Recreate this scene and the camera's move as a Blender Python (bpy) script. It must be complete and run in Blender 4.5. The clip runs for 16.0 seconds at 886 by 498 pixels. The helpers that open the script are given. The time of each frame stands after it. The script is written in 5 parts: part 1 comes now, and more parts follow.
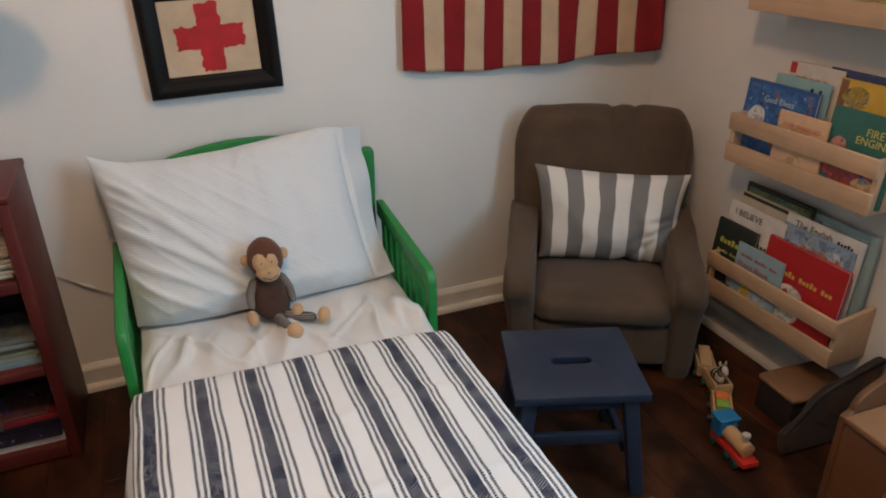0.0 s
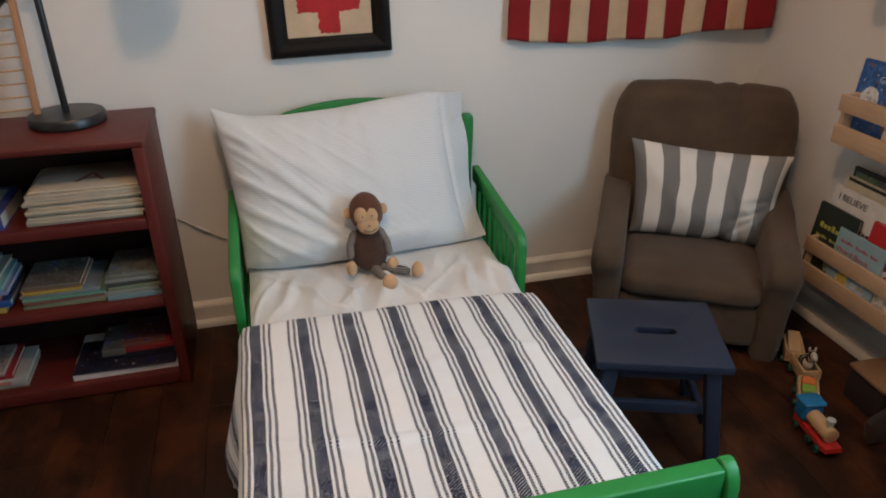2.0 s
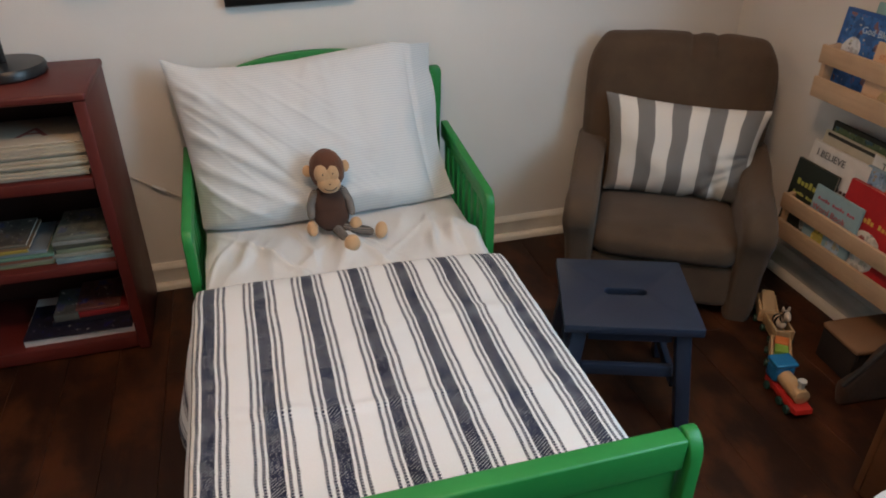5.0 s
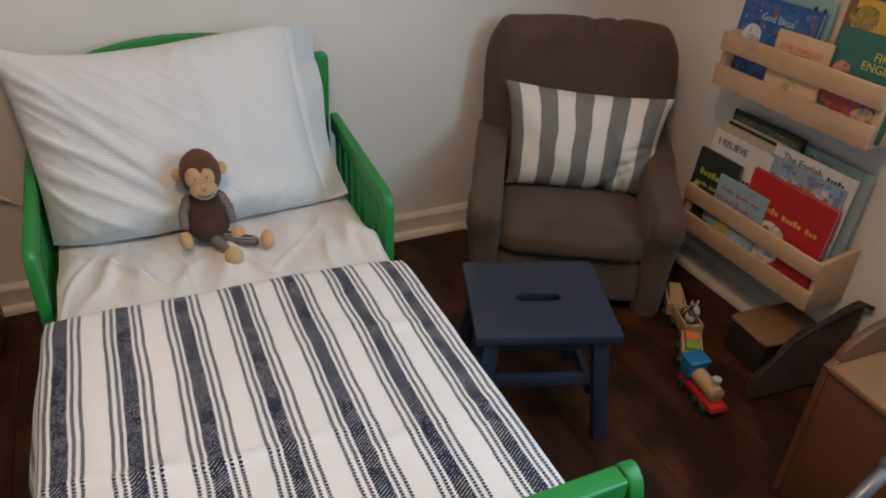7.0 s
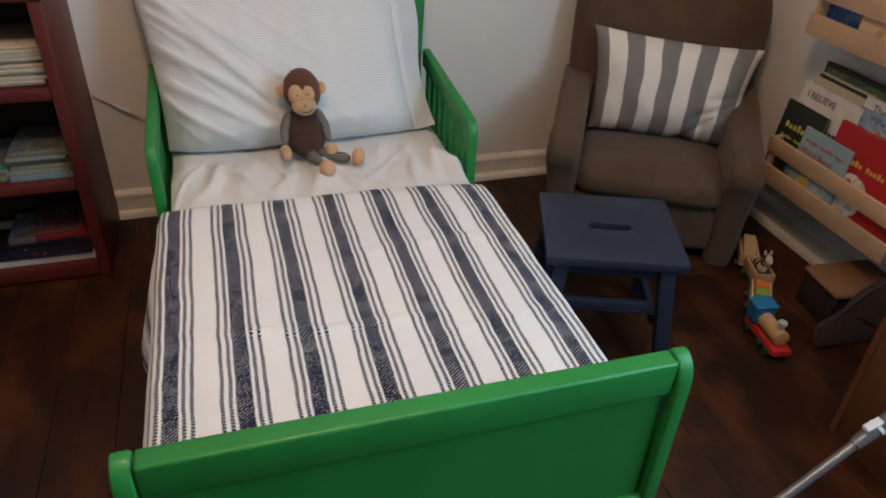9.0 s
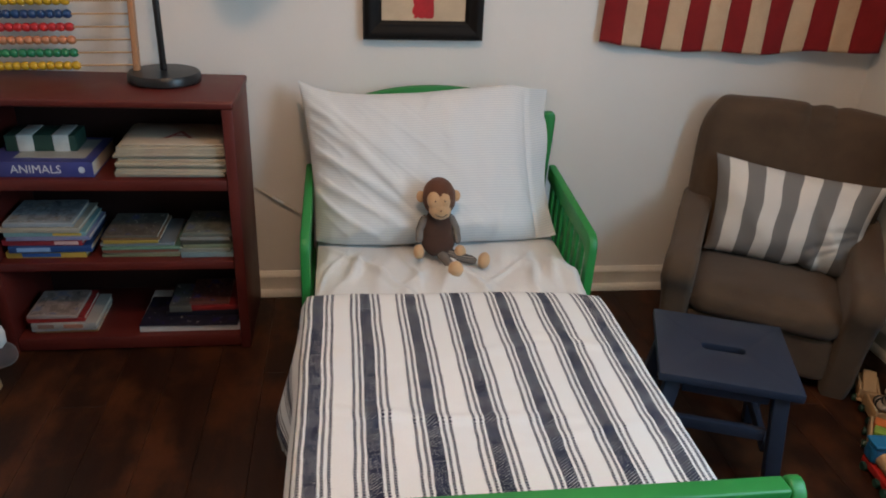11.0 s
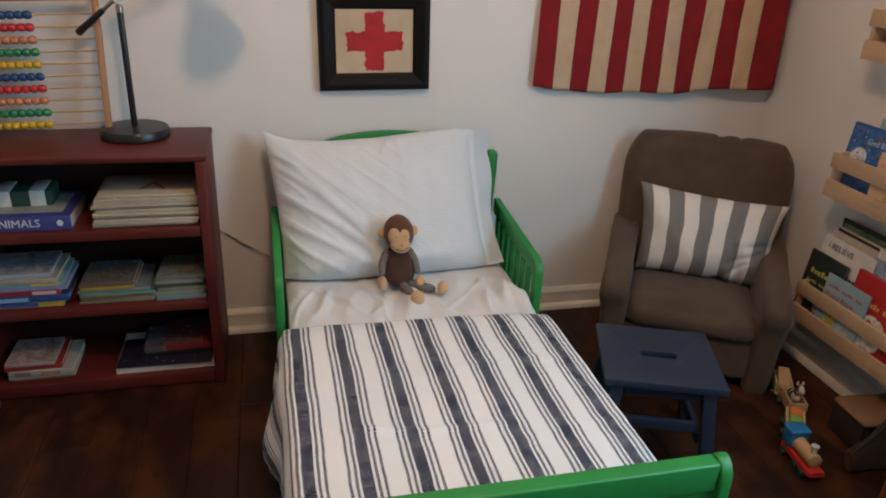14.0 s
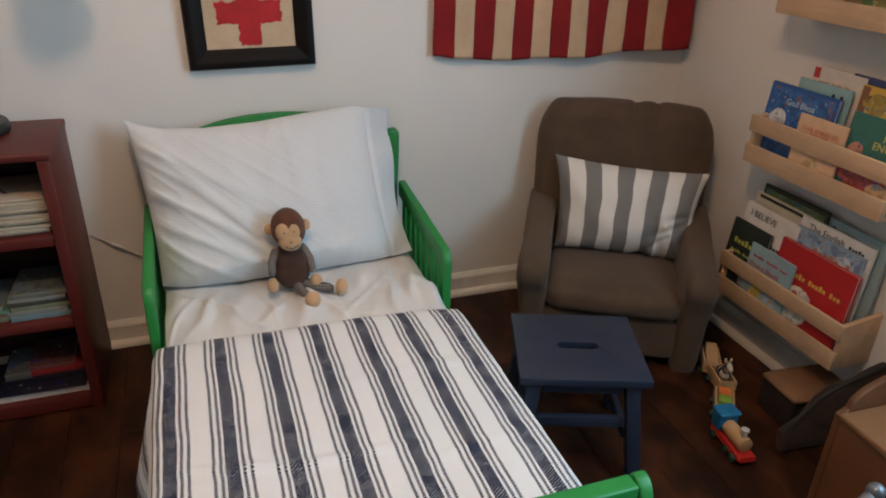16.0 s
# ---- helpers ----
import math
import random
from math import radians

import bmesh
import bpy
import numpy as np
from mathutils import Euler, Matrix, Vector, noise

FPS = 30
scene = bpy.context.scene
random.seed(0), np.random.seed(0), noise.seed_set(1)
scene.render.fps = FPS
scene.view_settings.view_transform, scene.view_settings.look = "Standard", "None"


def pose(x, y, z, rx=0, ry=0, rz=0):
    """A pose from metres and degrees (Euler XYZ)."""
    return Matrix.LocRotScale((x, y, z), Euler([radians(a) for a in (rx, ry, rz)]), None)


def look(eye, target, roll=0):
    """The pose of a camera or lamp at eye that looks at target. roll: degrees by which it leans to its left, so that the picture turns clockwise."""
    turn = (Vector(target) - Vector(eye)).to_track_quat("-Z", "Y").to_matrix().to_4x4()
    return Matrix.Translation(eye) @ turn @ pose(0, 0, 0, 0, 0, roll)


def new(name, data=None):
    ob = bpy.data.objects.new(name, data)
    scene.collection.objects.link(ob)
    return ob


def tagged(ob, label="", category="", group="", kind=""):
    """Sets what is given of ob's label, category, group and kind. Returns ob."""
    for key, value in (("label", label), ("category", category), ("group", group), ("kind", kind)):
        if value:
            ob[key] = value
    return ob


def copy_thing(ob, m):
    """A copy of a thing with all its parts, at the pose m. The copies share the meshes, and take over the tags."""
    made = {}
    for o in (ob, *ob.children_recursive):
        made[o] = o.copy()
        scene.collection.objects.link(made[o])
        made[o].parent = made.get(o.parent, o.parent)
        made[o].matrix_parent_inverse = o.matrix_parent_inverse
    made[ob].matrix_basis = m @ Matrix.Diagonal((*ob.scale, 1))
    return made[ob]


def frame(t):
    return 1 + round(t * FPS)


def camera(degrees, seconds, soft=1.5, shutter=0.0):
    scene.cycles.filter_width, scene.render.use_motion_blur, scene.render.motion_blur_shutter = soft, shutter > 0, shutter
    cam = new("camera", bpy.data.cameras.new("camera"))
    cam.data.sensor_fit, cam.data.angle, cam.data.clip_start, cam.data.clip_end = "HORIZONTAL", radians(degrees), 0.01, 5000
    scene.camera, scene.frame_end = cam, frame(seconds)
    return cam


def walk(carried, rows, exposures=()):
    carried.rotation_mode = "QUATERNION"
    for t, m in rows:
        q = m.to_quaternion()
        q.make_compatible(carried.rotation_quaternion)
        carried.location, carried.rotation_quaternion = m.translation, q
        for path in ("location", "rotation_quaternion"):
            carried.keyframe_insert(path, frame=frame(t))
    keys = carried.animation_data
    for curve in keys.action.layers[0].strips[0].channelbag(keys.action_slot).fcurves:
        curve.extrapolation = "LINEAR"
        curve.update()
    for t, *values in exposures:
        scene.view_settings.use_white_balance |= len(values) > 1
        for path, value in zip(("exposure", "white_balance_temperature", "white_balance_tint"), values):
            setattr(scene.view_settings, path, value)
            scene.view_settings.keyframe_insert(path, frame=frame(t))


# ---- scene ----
cam = camera(63.8, 16.0, soft=1.9)
PATH = [
    (0, (-0.204, -2.002, 1.269), (0.464, -0.327, 0.403), -1.0),
    (0.5, (-0.216, -2.028, 1.261), (0.376, -0.323, 0.398), -1.0),
    (1, (-0.227, -2.058, 1.264), (0.281, -0.334, 0.386), -1.0),
    (1.5, (-0.24, -2.067, 1.265), (0.234, -0.345, 0.365), -0.8),
    (2, (-0.251, -2.073, 1.258), (0.185, -0.348, 0.344), -0.6),
    (2.5, (-0.251, -2.078, 1.258), (0.151, -0.353, 0.329), -0.2),
    (3, (-0.254, -2.079, 1.26), (0.131, -0.356, 0.32), -0.0),
    (3.2, (-0.245, -2.08, 1.26), (0.128, -0.355, 0.318), -0.0),
    (5.3, (-0.172, -1.993, 1.222), (0.333, -0.359, 0.185), 0.0),
    (5.5, (-0.16, -1.969, 1.218), (0.39, -0.356, 0.171), 0.6),
    (6, (-0.144, -1.916, 1.204), (0.485, -0.336, 0.152), 1.2),
    (6.5, (-0.139, -1.878, 1.191), (0.546, -0.317, 0.145), 1.9),
    (7, (-0.144, -1.863, 1.189), (0.589, -0.327, 0.14), 2.7),
    (7.5, (-0.159, -1.873, 1.187), (0.549, -0.325, 0.137), 2.6),
    (8, (-0.174, -1.908, 1.174), (0.462, -0.332, 0.119), 2.2),
    (8.5, (-0.182, -1.958, 1.145), (0.404, -0.377, 0.07), 2.4),
    (9, (-0.196, -2.0, 1.134), (0.327, -0.422, 0.021), 2.9),
    (9.5, (-0.218, -2.018, 1.145), (0.194, -0.4, 0.046), 3.0),
    (10, (-0.234, -2.029, 1.159), (0.058, -0.326, 0.153), 3.3),
    (10.2, (-0.237, -2.04, 1.16), (0.024, -0.32, 0.174), 3.6),
    (12.3, (-0.37, -2.154, 1.287), (-0.06, -0.335, 0.516), 3.1),
    (12.5, (-0.378, -2.166, 1.279), (-0.114, -0.342, 0.504), 2.5),
    (13, (-0.394, -2.188, 1.283), (-0.15, -0.364, 0.501), 2.5),
    (13.5, (-0.378, -2.22, 1.291), (-0.016, -0.421, 0.498), 3.1),
    (14, (-0.377, -2.23, 1.289), (0.082, -0.461, 0.476), 2.9),
    (14.5, (-0.355, -2.217, 1.287), (0.151, -0.466, 0.463), 2.4),
    (15, (-0.324, -2.176, 1.282), (0.239, -0.452, 0.44), 2.2),
    (15.5, (-0.278, -2.12, 1.273), (0.32, -0.426, 0.394), 2.4),
    (16, (-0.215, -2.066, 1.262), (0.394, -0.378, 0.38), 1.7),
]
walk(cam, [(t, look(eye, target, roll)) for t, eye, target, roll in PATH])

# ---------------------------------------------------------------- world and lights
world = bpy.data.worlds.new("world")
scene.world = world
world.use_nodes = True
wn = world.node_tree
sky = wn.nodes.new("ShaderNodeTexSky")
sky.sky_type = "NISHITA"
sky.sun_disc = False
sky.sun_elevation, sky.sun_rotation = radians(42), radians(200)
wn.nodes["Background"].inputs["Strength"].default_value = 0.1
wn.links.new(sky.outputs[0], wn.nodes["Background"].inputs[0])

# the left and front walls are unseen, set far out to weaken bounced light
X_LEFT, X_RIGHT, Y_FRONT, CEIL = -2.5, 1.38, -4.2, 2.44
WIN_Y, WIN_Z = (-2.75, -1.45), (0.85, 2.1)


def area(name, m, sx, sy, power, colour):
    data = bpy.data.lights.new(name, "AREA")
    data.shape, data.size, data.size_y, data.energy, data.color = "RECTANGLE", sx, sy, power, colour
    ob = new(name, data)
    ob.matrix_world = m
    return ob


# daylight of the window, and the warm bulb in the ceiling fixture
area("window_daylight", pose(X_RIGHT + 0.02, sum(WIN_Y) / 2, sum(WIN_Z) / 2, 0, 90, 0), WIN_Z[1] - WIN_Z[0] - 0.1, WIN_Y[1] - WIN_Y[0] - 0.1, 41, (0.48, 0.77, 1.0))
bulb = bpy.data.lights.new("ceiling_bulb", "POINT")
bulb.energy, bulb.color, bulb.shadow_soft_size = 40.5, (1.0, 0.61, 0.37), 0.11
new("ceiling_bulb", bulb).location = (-0.2, -1.6, 2.26)


# ---------------------------------------------------------------- materials
def nodes_of(name):
    m = bpy.data.materials.new(name)
    m.use_nodes = True
    nt = m.node_tree
    return m, nt, nt.nodes["Principled BSDF"]


def link(nt, a, b):
    nt.links.new(a, b)


def math_node(nt, op, a, b=None, c=None):
    n = nt.nodes.new("ShaderNodeMath")
    n.operation = op
    for i, v in enumerate((a, b, c)):
        if v is None:
            continue
        if isinstance(v, (int, float)):
            n.inputs[i].default_value = v
        else:
            link(nt, v, n.inputs[i])
    return n.outputs[0]


def noise_node(nt, vec, scale, detail=3.0, rough=0.55):
    n = nt.nodes.new("ShaderNodeTexNoise")
    n.inputs["Scale"].default_value, n.inputs["Detail"].default_value, n.inputs["Roughness"].default_value = scale, detail, rough
    link(nt, vec, n.inputs["Vector"])
    return n.outputs["Fac"]


def ramp(nt, fac, lo, hi):
    n = nt.nodes.new("ShaderNodeMapRange")
    n.inputs["From Min"].default_value, n.inputs["From Max"].default_value = lo, hi
    link(nt, fac, n.inputs["Value"])
    return n.outputs["Result"]


def mix(nt, fac, a, b):
    n = nt.nodes.new("ShaderNodeMix")
    n.data_type = "RGBA"
    for sock, v in ((n.inputs[0], fac), (n.inputs[6], a), (n.inputs[7], b)):
        if isinstance(v, tuple):
            sock.default_value = (*v, 1)
        elif isinstance(v, float):
            sock.default_value = v
        else:
            link(nt, v, sock)
    return n.outputs[2]


def bump(nt, p, height, strength, dist):
    n = nt.nodes.new("ShaderNodeBump")
    n.inputs["Strength"].default_value, n.inputs["Distance"].default_value = strength, dist
    link(nt, height, n.inputs["Height"])
    link(nt, n.outputs[0], p.inputs["Normal"])


def coords(nt, kind="Object"):
    return nt.nodes.new("ShaderNodeTexCoord").outputs[kind]


def scaled(nt, vec, x, y, z):
    n = nt.nodes.new("ShaderNodeMapping")
    n.inputs["Scale"].default_value = (x, y, z)
    link(nt, vec, n.inputs["Vector"])
    return n.outputs[0]


def shade(c, k):
    return tuple(min(1.0, v * k) for v in c)


def plain(name, c, rough=0.6, grain=250.0, vary=0.12, relief=0.15, metal=0.0, big=6.0, random_piece=0.0):
    """A painted, plastic or paper surface: broad variation, fine grain and a little relief."""
    m, nt, p = nodes_of(name)
    o = coords(nt)
    broad, fine = noise_node(nt, o, big, 4), noise_node(nt, o, grain, 2)
    col = mix(nt, ramp(nt, broad, 0.3, 0.7), shade(c, 1 - vary), shade(c, 1 + vary))
    col = mix(nt, math_node(nt, "MULTIPLY", fine, 0.35), col, shade(c, 1 - 1.2 * vary))
    if random_piece:
        info = nt.nodes.new("ShaderNodeObjectInfo").outputs["Random"]
        col = mix(nt, math_node(nt, "MULTIPLY", info, random_piece), col, shade(c, 0.55))
    link(nt, col, p.inputs["Base Color"])
    link(nt, ramp(nt, broad, -0.5, 1.5), p.inputs["Roughness"])
    r = nt.nodes.new("ShaderNodeMapRange")
    r.inputs["To Min"].default_value, r.inputs["To Max"].default_value = rough - 0.07, rough + 0.07
    link(nt, broad, r.inputs["Value"])
    link(nt, r.outputs[0], p.inputs["Roughness"])
    p.inputs["Metallic"].default_value = metal
    if relief:
        bump(nt, p, fine, relief, 0.002)
    return m


def cloth(name, c, c2=None, weave=900.0, rough=0.9, relief=0.4, sheen=0.3, blotch=8.0, vary=0.14):
    m, nt, p = nodes_of(name)
    o = coords(nt)
    c2 = c2 or shade(c, 1 - 2 * vary)
    broad, fine = noise_node(nt, o, blotch, 5, 0.6), noise_node(nt, o, weave, 1)
    col = mix(nt, ramp(nt, broad, 0.32, 0.68), c2, c)
    col = mix(nt, math_node(nt, "MULTIPLY", ramp(nt, fine, 0.35, 0.65), 0.25), col, shade(c2, 0.75))
    link(nt, col, p.inputs["Base Color"])
    p.inputs["Roughness"].default_value = rough
    p.inputs["Sheen Weight"].default_value = sheen
    bump(nt, p, math_node(nt, "ADD", fine, math_node(nt, "MULTIPLY", broad, 1.5)), relief, 0.002)
    return m


def wood(name, c, dark=0.6, rough=0.5, axis="X", rings=26.0, random_piece=0.0, wear=None, gloss=0.5, blotch=0.55, stain=None):
    """Long grain along one axis, with streaks, pores and an uneven tone."""
    m, nt, p = nodes_of(name)
    o = coords(nt)
    s = {"X": (0.7, 9, 9), "Y": (9, 0.7, 9), "Z": (9, 9, 0.7)}[axis]
    if random_piece:
        info = nt.nodes.new("ShaderNodeObjectInfo").outputs["Random"]
        shift = nt.nodes.new("ShaderNodeVectorMath")
        shift.operation = "ADD"
        comb = nt.nodes.new("ShaderNodeCombineXYZ")
        for i in range(3):
            link(nt, math_node(nt, "MULTIPLY", info, 37.0 + 11 * i), comb.inputs[i])
        link(nt, o, shift.inputs[0])
        link(nt, comb.outputs[0], shift.inputs[1])
        o = shift.outputs[0]
    v = scaled(nt, o, *s)
    grain, pores = noise_node(nt, v, rings / 6, 6, 0.65), noise_node(nt, scaled(nt, o, *(k * k * 4 for k in s)), 6.0, 2)
    cloud = noise_node(nt, o, 5.0, 4)
    col = mix(nt, ramp(nt, grain, 0.3, 0.7), shade(c, dark), c)
    col = mix(nt, math_node(nt, "MULTIPLY", ramp(nt, cloud, 0.4, 0.75), blotch), col, shade(c, dark * 0.62))
    col = mix(nt, math_node(nt, "MULTIPLY", ramp(nt, pores, 0.55, 0.8), 0.4), col, shade(c, dark * 0.5))
    if random_piece:
        col = mix(nt, math_node(nt, "MULTIPLY", info, random_piece), col, shade(c, 0.4))
    if stain:
        # worn patches that run on across the boards
        place = nt.nodes.new("ShaderNodeNewGeometry").outputs["Position"]
        patch = ramp(nt, noise_node(nt, scaled(nt, place, 1.6, 1.0, 1.0), 4.5, 5, 0.62), 0.46, 0.62)
        col = mix(nt, math_node(nt, "MULTIPLY", patch, 0.75), col, stain)
    if wear:
        chips = ramp(nt, noise_node(nt, coords(nt), 55.0, 5, 0.7), 0.715, 0.73)
        col = mix(nt, chips, col, wear)
    link(nt, col, p.inputs["Base Color"])
    r = nt.nodes.new("ShaderNodeMapRange")
    r.inputs["To Min"].default_value, r.inputs["To Max"].default_value = rough - 0.12, rough + 0.14
    link(nt, cloud, r.inputs["Value"])
    link(nt, r.outputs[0], p.inputs["Roughness"])
    p.inputs["Specular IOR Level"].default_value = gloss
    bump(nt, p, math_node(nt, "ADD", grain, pores), 0.18, 0.0015)
    return m


def painted(name, c, rough=0.4, chip=None, chip_at=0.74, brush=0.12):
    """Brushed paint over wood, with faint strokes, and chips where the undercoat shows."""
    m, nt, p = nodes_of(name)
    o = coords(nt)
    strokes, cloud = noise_node(nt, scaled(nt, o, 6, 60, 60), 3.0, 4), noise_node(nt, o, 7.0, 5)
    col = mix(nt, ramp(nt, cloud, 0.3, 0.7), shade(c, 0.84), shade(c, 1.1))
    col = mix(nt, math_node(nt, "MULTIPLY", strokes, 0.3), col, shade(c, 0.78))
    if chip:
        col = mix(nt, ramp(nt, noise_node(nt, o, 38.0, 6, 0.72), chip_at, chip_at + 0.012), col, chip)
    link(nt, col, p.inputs["Base Color"])
    r = nt.nodes.new("ShaderNodeMapRange")
    r.inputs["To Min"].default_value, r.inputs["To Max"].default_value = rough - 0.1, rough + 0.15
    link(nt, cloud, r.inputs["Value"])
    link(nt, r.outputs[0], p.inputs["Roughness"])
    bump(nt, p, strokes, brush, 0.002)
    return m


def striped_blanket(name):
    """Cream cotton with woven navy bands: a broad twill band between pairs of thin lines, across u in metres."""
    m, nt, p = nodes_of(name)
    uv = coords(nt, "UV")
    wob = math_node(nt, "MULTIPLY", math_node(nt, "SUBTRACT", noise_node(nt, uv, 6.0, 3), 0.5), 0.012)
    fray = math_node(nt, "MULTIPLY", math_node(nt, "SUBTRACT", noise_node(nt, uv, 420.0, 1), 0.5), 0.003)
    sep = nt.nodes.new("ShaderNodeSeparateXYZ")
    link(nt, uv, sep.inputs[0])
    u, v = sep.outputs[0], sep.outputs[1]
    zig = math_node(nt, "MULTIPLY", math_node(nt, "SINE", math_node(nt, "MULTIPLY", v, 980.0)), 0.0009)
    x = math_node(nt, "ADD", math_node(nt, "ADD", math_node(nt, "ADD", u, wob), fray), zig)
    d = math_node(nt, "ABSOLUTE", math_node(nt, "SUBTRACT", math_node(nt, "FLOORED_MODULO", math_node(nt, "ADD", x, 0.0085 + 0.0541 + 1.082), 0.1082), 0.0541))

    def band(mid, half):
        return math_node(nt, "LESS_THAN", math_node(nt, "ABSOLUTE", math_node(nt, "SUBTRACT", d, mid)), half)

    thick, thin = band(0.0, 0.0122), math_node(nt, "ADD", band(0.0198, 0.0029), band(0.0322, 0.0029))
    rough_n = noise_node(nt, uv, 260.0, 2)
    # slanting twill floats in the broad band, a ladder of picks in the thin lines
    slant = math_node(nt, "SINE", math_node(nt, "MULTIPLY", math_node(nt, "ADD", math_node(nt, "MULTIPLY", u, 0.75), v), 1000.0))
    patch = math_node(nt, "MULTIPLY", math_node(nt, "SUBTRACT", noise_node(nt, uv, 22.0, 3), 0.5), 1.5)
    twill = math_node(nt, "ADD", math_node(nt, "ADD", slant, math_node(nt, "MULTIPLY", math_node(nt, "SUBTRACT", rough_n, 0.5), 2.4)), patch)
    beads = math_node(nt, "ADD", math_node(nt, "SINE", math_node(nt, "MULTIPLY", v, 980.0)), math_node(nt, "MULTIPLY", patch, 0.7))
    tw = math_node(nt, "MULTIPLY", math_node(nt, "GREATER_THAN", twill, 0.85), 0.55)
    th = math_node(nt, "MULTIPLY", math_node(nt, "GREATER_THAN", beads, 0.45), 0.5)
    ink = math_node(nt, "ADD", math_node(nt, "MULTIPLY", thick, math_node(nt, "SUBTRACT", 1.0, tw)), math_node(nt, "MULTIPLY", thin, math_node(nt, "SUBTRACT", 1.0, th)))
    stain = ramp(nt, noise_node(nt, uv, 7.0, 4), 0.55, 0.85)
    base = mix(nt, math_node(nt, "MULTIPLY", stain, 0.5), (0.88, 0.895, 0.91), (0.8, 0.74, 0.68))
    base = mix(nt, math_node(nt, "MULTIPLY", rough_n, 0.26), base, (0.6, 0.585, 0.56))
    navy = mix(nt, ramp(nt, noise_node(nt, uv, 30.0, 3), 0.3, 0.7), (0.005, 0.0075, 0.027), (0.011, 0.017, 0.055))
    link(nt, mix(nt, ink, base, navy), p.inputs["Base Color"])
    p.inputs["Roughness"].default_value, p.inputs["Sheen Weight"].default_value = 0.95, 0.05
    weft = math_node(nt, "MULTIPLY", math_node(nt, "SINE", math_node(nt, "MULTIPLY", u, 1700.0)), math_node(nt, "SINE", math_node(nt, "MULTIPLY", v, 1700.0)))
    bump(nt, p, math_node(nt, "ADD", math_node(nt, "ADD", weft, math_node(nt, "MULTIPLY", rough_n, 2.0)), math_node(nt, "MULTIPLY", noise_node(nt, uv, 45.0, 4), 5.0)), 0.45, 0.002)
    return m


def pinstripe(name):
    """White percale with hairlines of grey-blue, crosswise in v metres."""
    m, nt, p = nodes_of(name)
    uv = coords(nt, "UV")
    sep = nt.nodes.new("ShaderNodeSeparateXYZ")
    link(nt, uv, sep.inputs[0])
    line = math_node(nt, "LESS_THAN", math_node(nt, "FLOORED_MODULO", sep.outputs[1], 0.0068), 0.0028)
    fine = noise_node(nt, uv, 700.0, 1)
    col = mix(nt, math_node(nt, "MULTIPLY", line, 0.42), (0.645, 0.68, 0.7), (0.42, 0.48, 0.55))
    col = mix(nt, math_node(nt, "MULTIPLY", fine, 0.15), col, (0.6, 0.6, 0.6))
    link(nt, col, p.inputs["Base Color"])
    p.inputs["Roughness"].default_value, p.inputs["Sheen Weight"].default_value = 0.85, 0.15
    bump(nt, p, math_node(nt, "ADD", noise_node(nt, uv, 14.0, 4), math_node(nt, "MULTIPLY", fine, 0.15)), 0.35, 0.012)
    return m


def wide_stripe(name):
    """Grey and off-white canvas stripes across u in metres."""
    m, nt, p = nodes_of(name)
    uv = coords(nt, "UV")
    sep = nt.nodes.new("ShaderNodeSeparateXYZ")
    link(nt, uv, sep.inputs[0])
    grey = math_node(nt, "LESS_THAN", math_node(nt, "FLOORED_MODULO", math_node(nt, "ADD", sep.outputs[0], 0.1295), 0.103), 0.0515)
    fine = noise_node(nt, uv, 500.0, 2)
    col = mix(nt, grey, (0.74, 0.72, 0.68), (0.165, 0.16, 0.155))
    col = mix(nt, math_node(nt, "MULTIPLY", fine, 0.3), col, (0.3, 0.29, 0.28))
    link(nt, col, p.inputs["Base Color"])
    p.inputs["Roughness"].default_value = 0.92
    bump(nt, p, math_node(nt, "ADD", noise_node(nt, uv, 16.0, 4), math_node(nt, "MULTIPLY", fine, 0.4)), 0.4, 0.006)
    return m


def striped_knit(name, axis):
    m, nt, p = nodes_of(name)
    sep = nt.nodes.new("ShaderNodeSeparateXYZ")
    link(nt, coords(nt), sep.inputs[0])
    dark = math_node(nt, "LESS_THAN", math_node(nt, "FLOORED_MODULO", math_node(nt, "ADD", sep.outputs[axis], 1.0), 0.0048), 0.0026)
    link(nt, mix(nt, dark, (0.26, 0.23, 0.2), (0.06, 0.05, 0.05)), p.inputs["Base Color"])
    p.inputs["Roughness"].default_value = 0.95
    bump(nt, p, noise_node(nt, coords(nt), 500.0, 2), 0.4, 0.002)
    return m


def wall_paint(name, c):
    m, nt, p = nodes_of(name)
    o = coords(nt)
    roll, cloud = noise_node(nt, o, 140.0, 3, 0.6), noise_node(nt, o, 1.6, 5, 0.6)
    col = mix(nt, ramp(nt, cloud, 0.3, 0.72), shade(c, 0.95), shade(c, 1.03))
    smudge = ramp(nt, noise_node(nt, o, 6.0, 6, 0.7), 0.66, 0.8)
    col = mix(nt, math_node(nt, "MULTIPLY", smudge, 0.25), col, shade(c, 0.85))
    link(nt, col, p.inputs["Base Color"])
    p.inputs["Roughness"].default_value = 0.62
    bump(nt, p, math_node(nt, "ADD", roll, math_node(nt, "MULTIPLY", cloud, 3.0)), 0.16, 0.003)
    return m


def lit(name, c, power):
    m, nt, p = nodes_of(name)
    p.inputs["Base Color"].default_value = (*c, 1)
    p.inputs["Emission Color"].default_value = (*c, 1)
    p.inputs["Emission Strength"].default_value = power
    return m


def clear_glass(name):
    m, nt, p = nodes_of(name)
    p.inputs["Base Color"].default_value = (0.95, 0.98, 1, 1)
    p.inputs["Roughness"].default_value, p.inputs["Transmission Weight"].default_value, p.inputs["IOR"].default_value = 0.02, 1.0, 1.45
    return m


